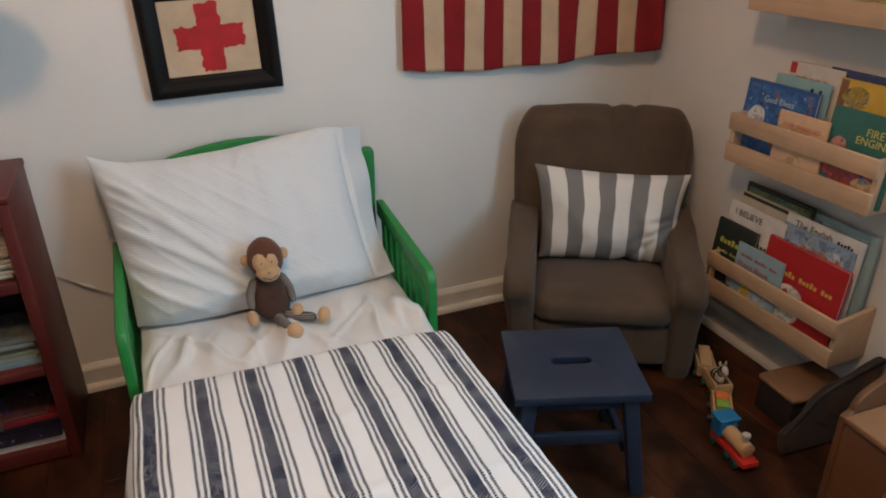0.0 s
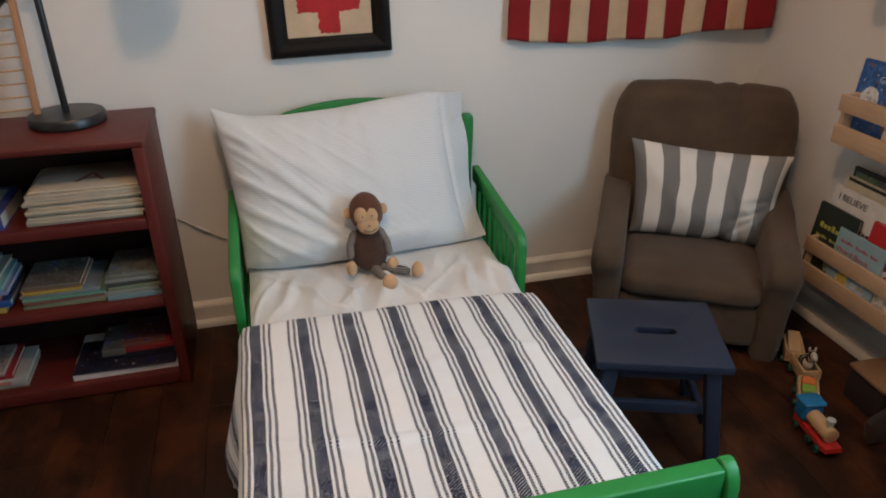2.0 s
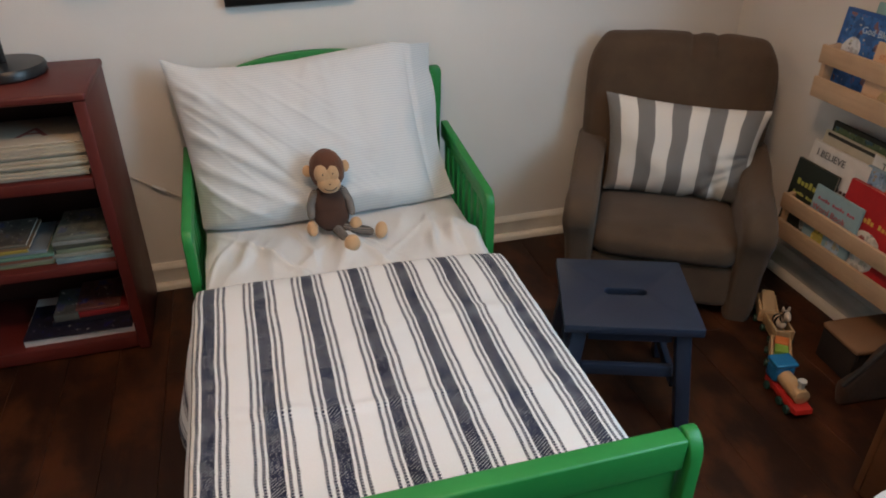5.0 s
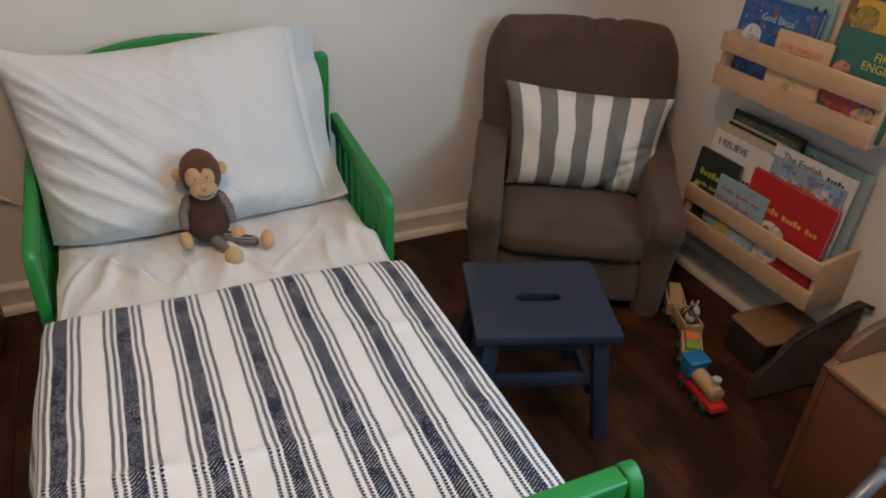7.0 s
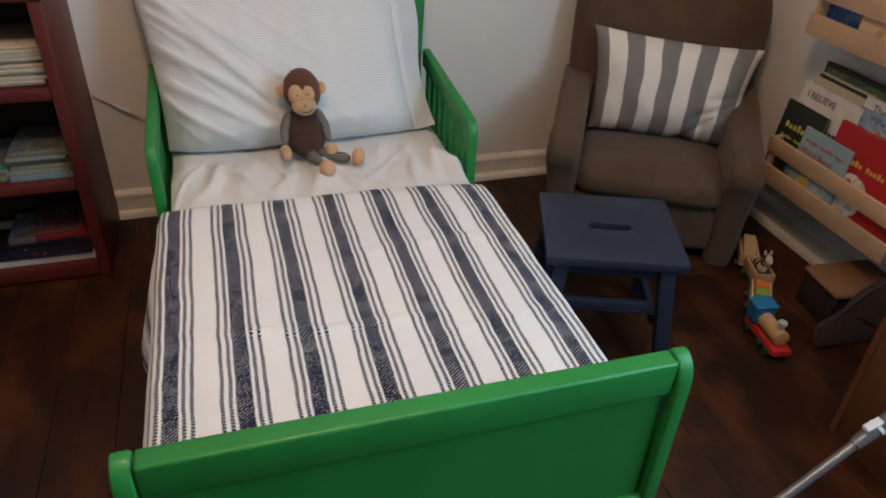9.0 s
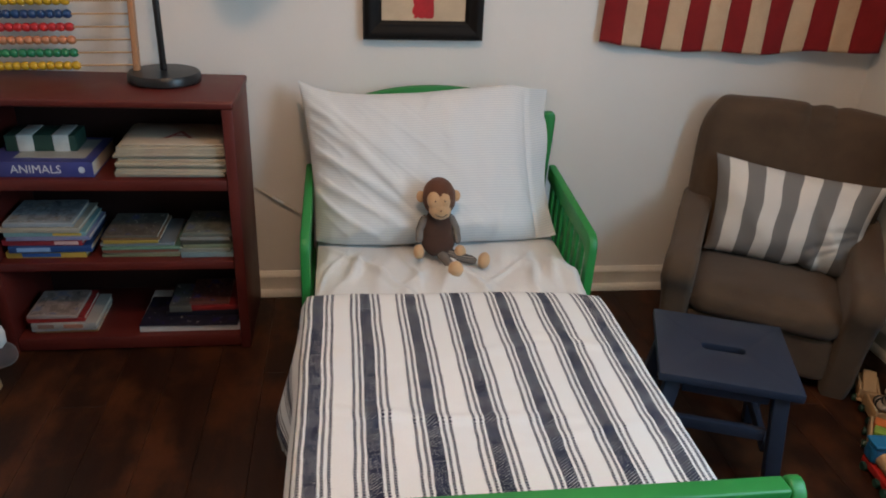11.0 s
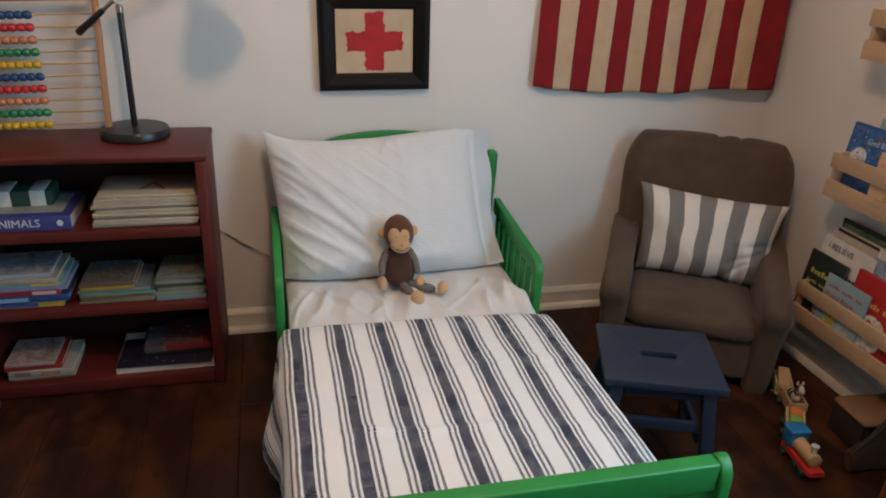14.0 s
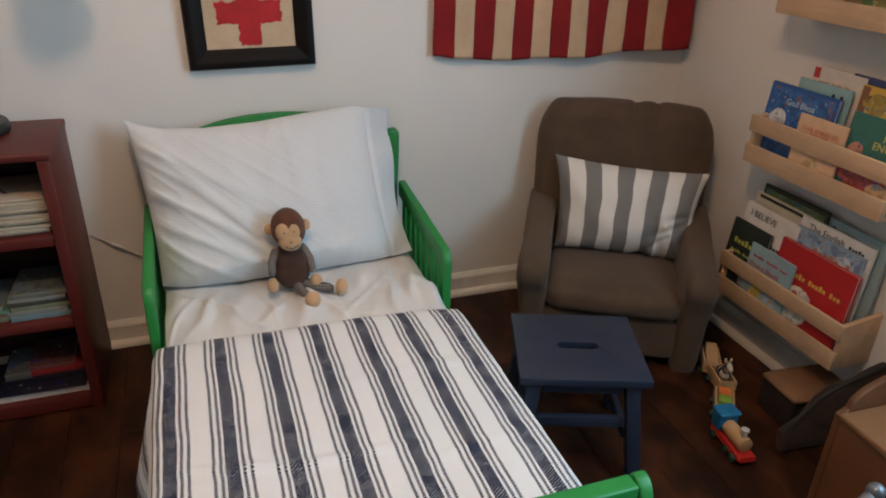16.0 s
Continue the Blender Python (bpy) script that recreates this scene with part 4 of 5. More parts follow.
W, Y, B, R, G = (0.62, 0.62, 0.6), (0.6, 0.42, 0.08), (0.025, 0.09, 0.3), (0.42, 0.04, 0.06), (0.2, 0.4, 0.3)
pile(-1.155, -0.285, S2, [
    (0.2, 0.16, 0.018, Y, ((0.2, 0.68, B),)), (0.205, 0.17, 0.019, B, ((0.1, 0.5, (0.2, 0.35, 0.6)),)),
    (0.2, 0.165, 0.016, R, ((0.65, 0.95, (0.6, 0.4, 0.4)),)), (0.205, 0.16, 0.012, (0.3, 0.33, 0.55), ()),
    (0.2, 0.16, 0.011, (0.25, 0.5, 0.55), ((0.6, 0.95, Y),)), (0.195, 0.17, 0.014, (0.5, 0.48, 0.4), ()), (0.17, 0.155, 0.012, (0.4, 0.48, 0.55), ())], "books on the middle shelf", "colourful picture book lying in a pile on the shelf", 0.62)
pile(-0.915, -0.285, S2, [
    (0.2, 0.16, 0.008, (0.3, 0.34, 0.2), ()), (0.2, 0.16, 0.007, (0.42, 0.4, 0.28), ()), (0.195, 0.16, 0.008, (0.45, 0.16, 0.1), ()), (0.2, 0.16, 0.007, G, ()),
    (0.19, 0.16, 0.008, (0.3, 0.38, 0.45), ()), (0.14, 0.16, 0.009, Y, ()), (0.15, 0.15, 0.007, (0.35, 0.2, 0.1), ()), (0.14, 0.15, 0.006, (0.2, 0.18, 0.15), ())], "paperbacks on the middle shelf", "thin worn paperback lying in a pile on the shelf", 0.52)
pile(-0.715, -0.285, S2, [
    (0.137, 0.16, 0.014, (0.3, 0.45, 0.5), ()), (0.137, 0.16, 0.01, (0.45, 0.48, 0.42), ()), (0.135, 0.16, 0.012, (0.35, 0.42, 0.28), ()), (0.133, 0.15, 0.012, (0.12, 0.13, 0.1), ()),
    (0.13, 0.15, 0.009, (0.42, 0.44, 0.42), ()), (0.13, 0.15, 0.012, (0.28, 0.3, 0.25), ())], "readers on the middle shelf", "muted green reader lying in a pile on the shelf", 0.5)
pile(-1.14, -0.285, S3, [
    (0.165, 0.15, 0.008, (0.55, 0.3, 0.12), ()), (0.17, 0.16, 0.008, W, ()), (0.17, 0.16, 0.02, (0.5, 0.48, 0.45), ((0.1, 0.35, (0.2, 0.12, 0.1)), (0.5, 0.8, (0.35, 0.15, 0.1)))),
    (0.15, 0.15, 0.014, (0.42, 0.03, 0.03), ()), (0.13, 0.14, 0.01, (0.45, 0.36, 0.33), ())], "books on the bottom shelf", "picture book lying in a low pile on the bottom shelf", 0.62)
# the navy top is darkened further for the shade of the bottom shelf
pile(-0.845, -0.292, S3, [(0.285, 0.2, 0.022, (0.72, 0.7, 0.68), ()), (0.27, 0.16, 0.003, (0.012, 0.012, 0.025), ())], "large books on the bottom shelf", "large flat book with a white spine on the bottom shelf", 1.0)
pile(-0.78, -0.255, S3 + 0.0262, [(0.2, 0.16, 0.018, (0.02, 0.018, 0.04), ()), (0.06, 0.13, 0.02, (0.16, 0.17, 0.16), ())], "dark books on the bottom shelf", "dark book lying on a larger one")
pile(-0.718, -0.255, S3 + 0.0448, [(0.14, 0.15, 0.016, (0.4, 0.03, 0.035), ()), (0.11, 0.14, 0.008, (0.25, 0.1, 0.09), ())], "red books on the bottom shelf", "red book lying on a larger one")


def build_abacus():
    ob = thing("abacus", pose(-0.99, -0.108, 0.723, -10, -2.6, -3), "wooden counting frame with ten rows of coloured beads", "abacus")
    for s in (-1, 1):
        bm = block((0.192 * s - 0.008, -0.01, 0.0), (0.192 * s + 0.008, 0.01, 0.388), 0.004)
        for v in bm.verts:
            v.co.x -= 0.011 * s * (1 - v.co.z / 0.388)
        part("upright", bm, M_ABACUS, ob)
    part("crossbar", rod((-0.182, 0, 0.363), (0.182, 0, 0.363), 0.0095), M_ABACUS, ob)
    tones = [(0.55, 0.34, 0.02), (0.02, 0.19, 0.085), (0.5, 0.2, 0.1), (0.5, 0.025, 0.03), (0.015, 0.055, 0.16)]
    beads = [paint(t, 0.3) for t in tones]
    shapes = []
    for mat_b in beads:
        bm = lathe([(0.003, -0.0107), (0.0072, -0.0104), (0.0104, -0.0055), (0.0114, 0.0), (0.0104, 0.0055), (0.0072, 0.0104), (0.003, 0.0107)], 14, None, pose(0, 0, 0, 0, 90, 0))
        me = bpy.data.meshes.new("bead")
        bm.normal_update()
        bm.to_mesh(me)
        bm.free()
        me.materials.append(mat_b)
        me.polygons.foreach_set("use_smooth", [True] * len(me.polygons))
        shapes.append(me)
    rnd = random.Random(2)
    for k in range(10):
        zr = 0.031 + 0.032 * k
        reach = 0.175 + 0.01 * k / 9
        part("wire", rod((-reach, 0, zr), (reach, 0, zr), 0.0024, 8), M_ROD, ob)
        for i in range(10):
            bead = new("bead", shapes[k % 5])
            bead.parent = ob
            bead.location = (0.012 - reach + 0.0212 * i + rnd.uniform(0, 0.001), 0, zr)


build_abacus()


def build_lamp():
    ob = thing("desk_lamp", pose(-0.742, -0.117, 0.7225), "black metal desk lamp with a counterweighted arm, switched off", "desk lamp")
    part("base", lathe([(0, 0), (0.088, 0), (0.092, 0.004), (0.092, 0.02), (0.088, 0.026), (0.03, 0.029), (0.0, 0.029)], 40), M_BLACK, ob)
    part("pole", rod((0, 0, 0.029), (0, 0, 0.336), 0.0085, 16), M_BLACK, ob)
    part("collar", lathe([(0, 0.334), (0.0095, 0.334), (0.0095, 0.348), (0.006, 0.352), (0.006, 0.36), (0, 0.36)], 16), M_NICKEL, ob)
    a = Vector((0.60, -0.3, 0.5)).normalized()
    j = Vector((0, 0, 0.373))
    part("joint", ball(j, (0.013, 0.012, 0.013)), M_NICKEL, ob)
    part("joint_ring", lathe([(0.012, -0.006), (0.018, -0.006), (0.018, 0.006), (0.012, 0.006)], 20, None, Matrix.Translation(j) @ pose(0, 0, 0, 80, 0, 20)), M_NICKEL, ob)
    part("arm", rod(j - a * 0.06, j + a * 0.33, 0.0052, 12), M_NICKEL, ob)
    part("counterweight", rod(j - a * 0.062, j - a * 0.17, 0.0075, 14, None, 0.0105), M_BLACK, ob)
    end = j + a * 0.33
    tilt = pose(0, 0, 0, 0, -14, 0)
    centre = Matrix.Translation(Vector((0.272, -0.13, 0.414))) @ tilt
    bm = lathe([(0.076, 0.0), (0.0745, 0.02), (0.066, 0.052), (0.048, 0.082), (0.027, 0.097), (0.025, 0.13), (0.021, 0.13), (0.023, 0.095), (0.045, 0.078), (0.063, 0.05), (0.0715, 0.02), (0.073, 0.0)], 36)
    shade_ob = part("shade", bm, M_BLACK, ob, m=centre)
    part("bulb", ball((0, 0, 0.012), (0.03, 0.03, 0.036)), M_BULB, shade_ob)
    part("neck", rod(end, centre @ Vector((0, 0, 0.125)), 0.006), M_NICKEL, ob)


build_lamp()


# ---------------------------------------------------------------- armchair, cushion, stool
CHAIR = pose(0.985, -0.318, 0, 0, 0, -30)


def puff(bm, amount, scale=9, seed=0.0):
    for v in bm.verts:
        n = noise.noise(v.co * scale + Vector((seed, 0, 0)))
        v.co += v.normal * amount * n


def soft_box(lo, hi, r, cuts=6, swell=0.0, seed=0.0):
    """An upholstered block: rounded, subdivided and slightly swollen."""
    bm = bmesh.new()
    lo, hi = Vector(lo), Vector(hi)
    half, mid = (hi - lo) / 2, (hi + lo) / 2
    bmesh.ops.create_cube(bm, size=2.0)
    bmesh.ops.subdivide_edges(bm, edges=bm.edges[:], cuts=cuts * 2, use_grid_fill=True)
    for v in bm.verts:
        q = v.co.copy()
        p = Vector((q.x * half.x, q.y * half.y, q.z * half.z))
        core = Vector([max(-(half[i] - r), min(half[i] - r, p[i])) for i in range(3)])
        d = p - core
        if d.length > 1e-9:
            p = core + d.normalized() * min(r, max(abs(d[i]) for i in range(3)))
        for i in range(3):
            o = [k for k in range(3) if k != i]
            p[i] += swell * q[i] * (1 - q[o[0]] ** 2) * (1 - q[o[1]] ** 2)
        v.co = p + mid
    bm.normal_update()
    puff(bm, 0.003, 11, seed)
    return bm


def build_chair():
    """A child's upholstered recliner; local -y is its front."""
    ob = thing("armchair", CHAIR, "small taupe microfibre child's recliner standing in the corner", "armchair")
    part("seat_cushion", soft_box((-0.192, -0.262, 0.165), (0.212, 0.09, 0.262), 0.042, 7, 0.016, 1), M_SUEDE, ob)
    part("footrest_panel", soft_box((-0.186, -0.243, 0.035), (0.206, -0.19, 0.172), 0.018, 6, 0.004, 2), M_SUEDE, ob)
    part("under_frame", block((-0.2, -0.2, 0.03), (0.21, 0.12, 0.16), 0.005), M_SUEDE, ob)
    # back: reclined, broad rounded shoulders, a sewn seam down its upper middle
    bm = soft_box((-0.262, -0.045, 0.0), (0.272, 0.045, 0.5), 0.043, 19, 0.012, 3)
    for v in bm.verts:
        x, y, zz = v.co
        q = max(0, abs(x - 0.005) - 0.195) / 0.072
        up = max(0, (zz - 0.36) / 0.14)
        v.co.z -= 0.012 + 0.036 * q ** 3 * up
        v.co.x -= math.copysign(0.008 * q * up ** 2, x)
        v.co.x *= 0.93 + 0.07 * min(1, zz / 0.42)
        seam = math.exp(-((x - 0.03) / 0.011) ** 2) * up + 0.8 * math.exp(-((x - 0.095) / 0.011) ** 2) * up
        v.co.y += 0.012 * seam if y < 0 else 0
        v.co.z -= 0.009 * seam
        v.co.y += 0.14 * zz / 0.5 * 0.55
    back = part("backrest", bm, M_SUEDE, ob, m=pose(0, 0.085, 0.215))
    # keep the stuffed back off the walls
    full = CHAIR @ pose(0, 0.085, 0.215)
    away = full.inverted()
    for v in back.data.vertices:
        p = full @ v.co
        p.y, p.x = min(p.y, -0.012), min(p.x, X_RIGHT - 0.012)
        v.co = away @ p
    side = [(0.19, 0.02), (0.2, 0.2), (0.19, 0.39), (0.13, 0.41), (0.06, 0.405), (-0.05, 0.378), (-0.15, 0.352), (-0.22, 0.346), (-0.262, 0.335), (-0.285, 0.305), (-0.286, 0.27), (-0.266, 0.235), (-0.252, 0.15), (-0.248, 0.05), (-0.24, 0.0), (-0.2, 0.0), (-0.19, 0.03)]
    for s in (-1, 1):
        bm = slab(side, 0.09, "X", 0.022, seg=4)
        bmesh.ops.triangulate(bm, faces=[f for f in bm.faces if len(f.verts) > 4])
        bmesh.ops.subdivide_edges(bm, edges=[e for e in bm.edges if e.calc_length() > 0.03], cuts=1)
        bm.normal_update()
        puff(bm, 0.004, 14, s * 5.0)
        for v in bm.verts:
            outer = v.co.x / 0.09 if s > 0 else 1 - v.co.x / 0.09
            v.co.x -= s * (0.012 if s > 0 else 0.03) * max(0.0, outer) * max(0.0, 1 - v.co.z / 0.27)
        arm = part("arm", bm, M_SUEDE, ob, m=pose(0.2 if s > 0 else -0.275, 0, 0))
        full = CHAIR @ pose(0.2 if s > 0 else -0.275, 0, 0)
        away = full.inverted()
        for v in arm.data.vertices:
            p = full @ v.co
            p.y, p.x = min(p.y, -0.033), min(p.x, X_RIGHT - 0.033)
            v.co = away @ p
    for x, y in ((-0.23, 0.16), (0.24, 0.13)):
        part("foot", block((x - 0.025, y - 0.025, 0), (x + 0.025, y + 0.025, 0.03), 0.004), M_BLACK, ob)


build_chair()


def build_cushion():
    ob = thing("lumbar_cushion", CHAIR @ pose(0.022, -0.026, 0.262, -17, 3.2, 0), "grey and white striped lumbar cushion propped on the armchair", "cushion")
    w, h, thick = 0.47, 0.292, 0.15

    def shape(s, t, side):
        u, v = 2 * s - 1, 2 * t - 1
        body = max(0, 1 - abs(u) ** 2.6) ** 0.6 * max(0, 1 - abs(v) ** 2.4) ** 0.6
        x = u * w / 2 * (1 - 0.085 * (1 - v * v)) - 0.012 * v * (u > 0) * u + 0.007 * noise.noise(Vector((u * 3, v * 2.2, 7))) * body
        x = x * (0.955 + 0.075 * v) + 0.006 * max(0.0, -v) - 0.02 * max(0.0, u) * max(0.0, -v) ** 1.5
        z = h / 2 * (1 + v * (1 - 0.085 * (1 - u * u)) + 0.012 * v * u)
        if v < 0:
            z += 0.02 * max(0, u) ** 2 * -v
            z += 0.012 * math.exp(-((u - 0.28) / 0.12) ** 2) * v * -1
        y = -side * (0.003 + thick / 2 * body * (1.15 - 0.25 * t))
        if side > 0:
            y += 0.034 * math.exp(-((x - 0.11 + 0.4 * (z - 0.05)) / 0.018) ** 2) * max(0, 0.7 - t) + 0.009 * noise.noise(Vector((x * 13, z * 13, 3)))
            y -= 0.014 * math.exp(-((x - 0.15 + 0.7 * (z - 0.08)) / 0.014) ** 2) * max(0, 0.8 - t)
            for mid, slope, high in ((0.13, 0.5, 0.11), (0.1, 0.9, 0.06), (0.16, 0.2, 0.15)):
                y += 0.008 * math.exp(-((z - high - slope * (x - mid)) / 0.008) ** 2) * math.exp(-((x - mid) / 0.06) ** 2)
        return (x, y, z)

    bm = bmesh.new()
    for side in (1, -1):
        sheet_grid(64, 40, lambda s, t: shape(s if side > 0 else 1 - s, t, side), lambda s, t: ((w * s if side > 0 else w * (1 - s)) - 0.012, h * t), bm)
    bmesh.ops.remove_doubles(bm, verts=bm.verts, dist=0.0004)
    part("cover", bm, M_STRIPE, ob)


build_cushion()


def build_stool():
    ob = thing("step_stool", pose(0.600, -0.800, 0, 0, 0, -19.7), "slate blue painted wooden step stool with a slotted top", "stool")
    bm = bmesh.new()
    hx, hy, t = 0.153, 0.142, 0.022
    outer = [(-hx, -hy), (hx, -hy), (hx, hy), (-hx, hy)]
    slot = [(0.036 + 0.0135 * math.cos(a), 0.0135 * math.sin(a)) for a in np.linspace(-math.pi / 2, math.pi / 2, 9)]
    slot += [(-0.036 + 0.0135 * math.cos(a), 0.0135 * math.sin(a)) for a in np.linspace(math.pi / 2, 1.5 * math.pi, 9)]
    loops = []
    for z in (0.29 - t, 0.29):
        rings = []
        for pts in (outer, slot):
            vs = [bm.verts.new((x, y, z)) for x, y in pts]
            rings.append((vs, [bm.edges.new((vs[i], vs[(i + 1) % len(vs)])) for i in range(len(vs))]))
        bmesh.ops.triangle_fill(bm, use_beauty=True, edges=rings[0][1] + rings[1][1])
        loops.append(rings)
    for k in (0, 1):
        a, b = loops[0][k][0], loops[1][k][0]
        for i in range(len(a)):
            bm.faces.new((a[i], a[(i + 1) % len(a)], b[(i + 1) % len(a)], b[i]))
    bmesh.ops.recalc_face_normals(bm, faces=bm.faces)
    rim = [e for e in bm.edges if len(e.link_faces) == 2 and e.calc_face_angle(0) > 0.7]
    bmesh.ops.bevel(bm, geom=rim, offset=0.0035, segments=2, profile=0.5, affect="EDGES")
    part("seat", bm, M_BLUE, ob)
    for sx in (-1, 1):
        for sy in (-1, 1):
            bm = block((-0.017, -0.017, 0), (0.017, 0.017, 0.2675), 0.004)
            for v in bm.verts:
                k = 1 - v.co.z / 0.2675
                v.co.x += sx * 0.03 * k
                v.co.y += sy * 0.03 * k
            part("leg", bm, M_BLUE, ob, m=pose(0.114 * sx, 0.104 * sy, 0))
    for s in (-1, 1):
        part("stretcher", block((-0.104, 0.112 * s - 0.008, 0.135), (0.104, 0.112 * s + 0.008, 0.165), 0.003), M_BLUE, ob)
        part("stretcher", block((0.12 * s - 0.008, -0.095, 0.085), (0.12 * s + 0.008, 0.095, 0.115), 0.003), M_BLUE, ob)
        part("apron", block((-0.094, 0.106 * s - 0.007, 0.23), (0.094, 0.106 * s + 0.007, 0.2675), 0.002), M_BLUE, ob)


build_stool()


# ---------------------------------------------------------------- book racks on the right wall
def build_rack(z, first=None):
    if first:
        return copy_thing(first, pose(X_RIGHT - 0.0005, -0.974, z))
    ob = thing("book_rack", pose(X_RIGHT - 0.0005, -0.974, z), "pale pine wall rack with two front rails, full of picture books", "book rack", "pine book racks")
    d, n = 0.13, 0.458
    for y in (0.0, n - 0.014):
        part("end_panel", slab([(0, 0.0), (-d + 0.008, 0.0), (-d + 0.008, 0.13), (0, 0.148)], 0.014, "Y", 0.002), M_PINE, ob, m=pose(0, y, 0))
    part("bottom_board", block((-d + 0.009, 0.0145, 0.002), (0, n - 0.0145, 0.012), 0.001), M_PINE, ob)
    part("upper_rail", block((-d - 0.003, -0.001, 0.088), (-d + 0.0078, n + 0.001, 0.134), 0.002), M_PINE, ob)
    part("lower_rail", block((-d - 0.003, -0.001, 0.0), (-d + 0.0078, n + 0.001, 0.052), 0.002), M_PINE, ob)
    return ob


RACK_A, RACK_B, RACK_C = 0.195, 0.615, 1.019
rack = build_rack(RACK_A)
build_rack(RACK_B, rack)
build_rack(RACK_C, rack)


def stood(rack_z, x, y_far, width, top, t, cover, label, lean=6.0, **more):
    """A book stood face out in a rack: x of its foot, the y of its far edge, its width and the height of its top edge."""
    h = (top - rack_z - 0.0125) / math.cos(radians(lean))
    turn = Matrix(((0, 0, 1, 0), (0, -1, 0, 0), (1, 0, 0, 0), (0, 0, 0, 1)))
    m = Matrix.Translation((x, y_far, rack_z + 0.0125)) @ pose(0, 0, 0, 0, lean, 0) @ turn
    return book(m, h, width, t, cover, label, group=more.pop("group", "rack books"), **more)


cream, ink_dark = (0.62, 0.56, 0.45), (0.03, 0.03, 0.04)
# lower rack
stood(RACK_A, 1.326, -0.532, 0.235, 0.54, 0.008, (0.03, 0.028, 0.02), "dark framed picture book of a green garden", 2.5, art=[(0.5, 0.5, 0.93, 0.93, (0.12, 0.16, 0.07), 0), (0.8, 0.45, 0.22, 0.4, (0.2, 0.32, 0.08), 1), (0.72, 0.78, 0.2, 0.35, (0.4, 0.33, 0.24), 1)])
stood(RACK_A, 1.314, -0.52, 0.2, 0.512, 0.006, (0.5, 0.46, 0.36), "cream picture book with a dark spine edge", 3.5, art=[(0.97, 0.5, 0.03, 0.9, (0.02, 0.018, 0.015), 0)])
stood(RACK_A, 1.336, -0.672, 0.282, 0.528, 0.009, (0.3, 0.42, 0.44), "large pale teal picture book at the back of the rack", 2.5, art=[(0.55, 0.5, 0.8, 0.8, (0.36, 0.48, 0.5), 0)])
stood(RACK_A, 1.307, -0.7, 0.236, 0.51, 0.009, (0.68, 0.68, 0.68), "white picture book with black lettering on its cover", 4, art=[(0.42, 0.5, 0.7, 0.9, (0.4, 0.44, 0.48), 0)], words="The English", word_at=(0.38, 0.93), size=0.026, word_ink=ink_dark, bars=[(0.93, 0.82, 0.05, 0.25, ink_dark, 6)])
stood(RACK_A, 1.2935, -0.702, 0.225, 0.484, 0.008, (0.24, 0.34, 0.46), "blue picture book with a snowy landscape and orange print", 4.5, art=[(0.5, 0.5, 0.96, 0.96, (0.2, 0.3, 0.44), 0), (0.75, 0.3, 0.3, 0.4, (0.32, 0.42, 0.55), 1), (0.8, 0.75, 0.25, 0.35, (0.42, 0.5, 0.58), 1), (0.4, 0.85, 0.6, 0.2, (0.12, 0.2, 0.34), 1)], bars=[(0.86, 0.6, 0.09, 0.55, (0.5, 0.2, 0.08), 7)])
stood(RACK_A, 1.29, -0.51, 0.205, 0.48, 0.009, (0.66, 0.65, 0.63), "white picture book with black capitals on its cover", 5, words="I BELIEVE", word_at=(0.36, 0.9), size=0.0265, word_ink=ink_dark, art=[(0.3, 0.5, 0.4, 0.5, (0.4, 0.35, 0.3), 1)], bars=[(0.66, 0.5, 0.07, 0.6, (0.1, 0.05, 0.05), 9)])
stood(RACK_A, 1.267, -0.497, 0.15, 0.425, 0.01, (0.018, 0.026, 0.02), "black picture book with small yellow print", 6, art=[(0.3, 0.6, 0.3, 0.16, (0.3, 0.32, 0.3), 1)], bars=[(0.74, 0.5, 0.12, 0.7, (0.42, 0.42, 0.08), 7), (0.58, 0.5, 0.06, 0.75, (0.42, 0.42, 0.1), 13)])
stood(RACK_A, 1.2575, -0.605, 0.165, 0.392, 0.007, (0.26, 0.4, 0.45), "pale blue picture dictionary with red print", 4, words="Word Book", word_at=(0.4, 0.68), size=0.024, word_ink=(0.4, 0.05, 0.06), art=[(0.25, 0.35, 0.34, 0.25, (0.6, 0.48, 0.1), 1), (0.25, 0.7, 0.3, 0.3, (0.3, 0.4, 0.5), 1)], bars=[(0.84, 0.5, 0.07, 0.8, (0.4, 0.06, 0.1), 15)])
stood(RACK_A, 1.2675, -0.69, 0.255, 0.445, 0.013, (0.42, 0.016, 0.02), "red hardcover picture book with a white disc on its cover", 5, art=[(0.33, 0.4, 0.46, 0.44, (0.6, 0.58, 0.52), 1), (0.4, 0.36, 0.2, 0.1, (0.3, 0.06, 0.05), 1)], bars=[(0.68, 0.56, 0.09, 0.7, (0.62, 0.42, 0.08), 15)])
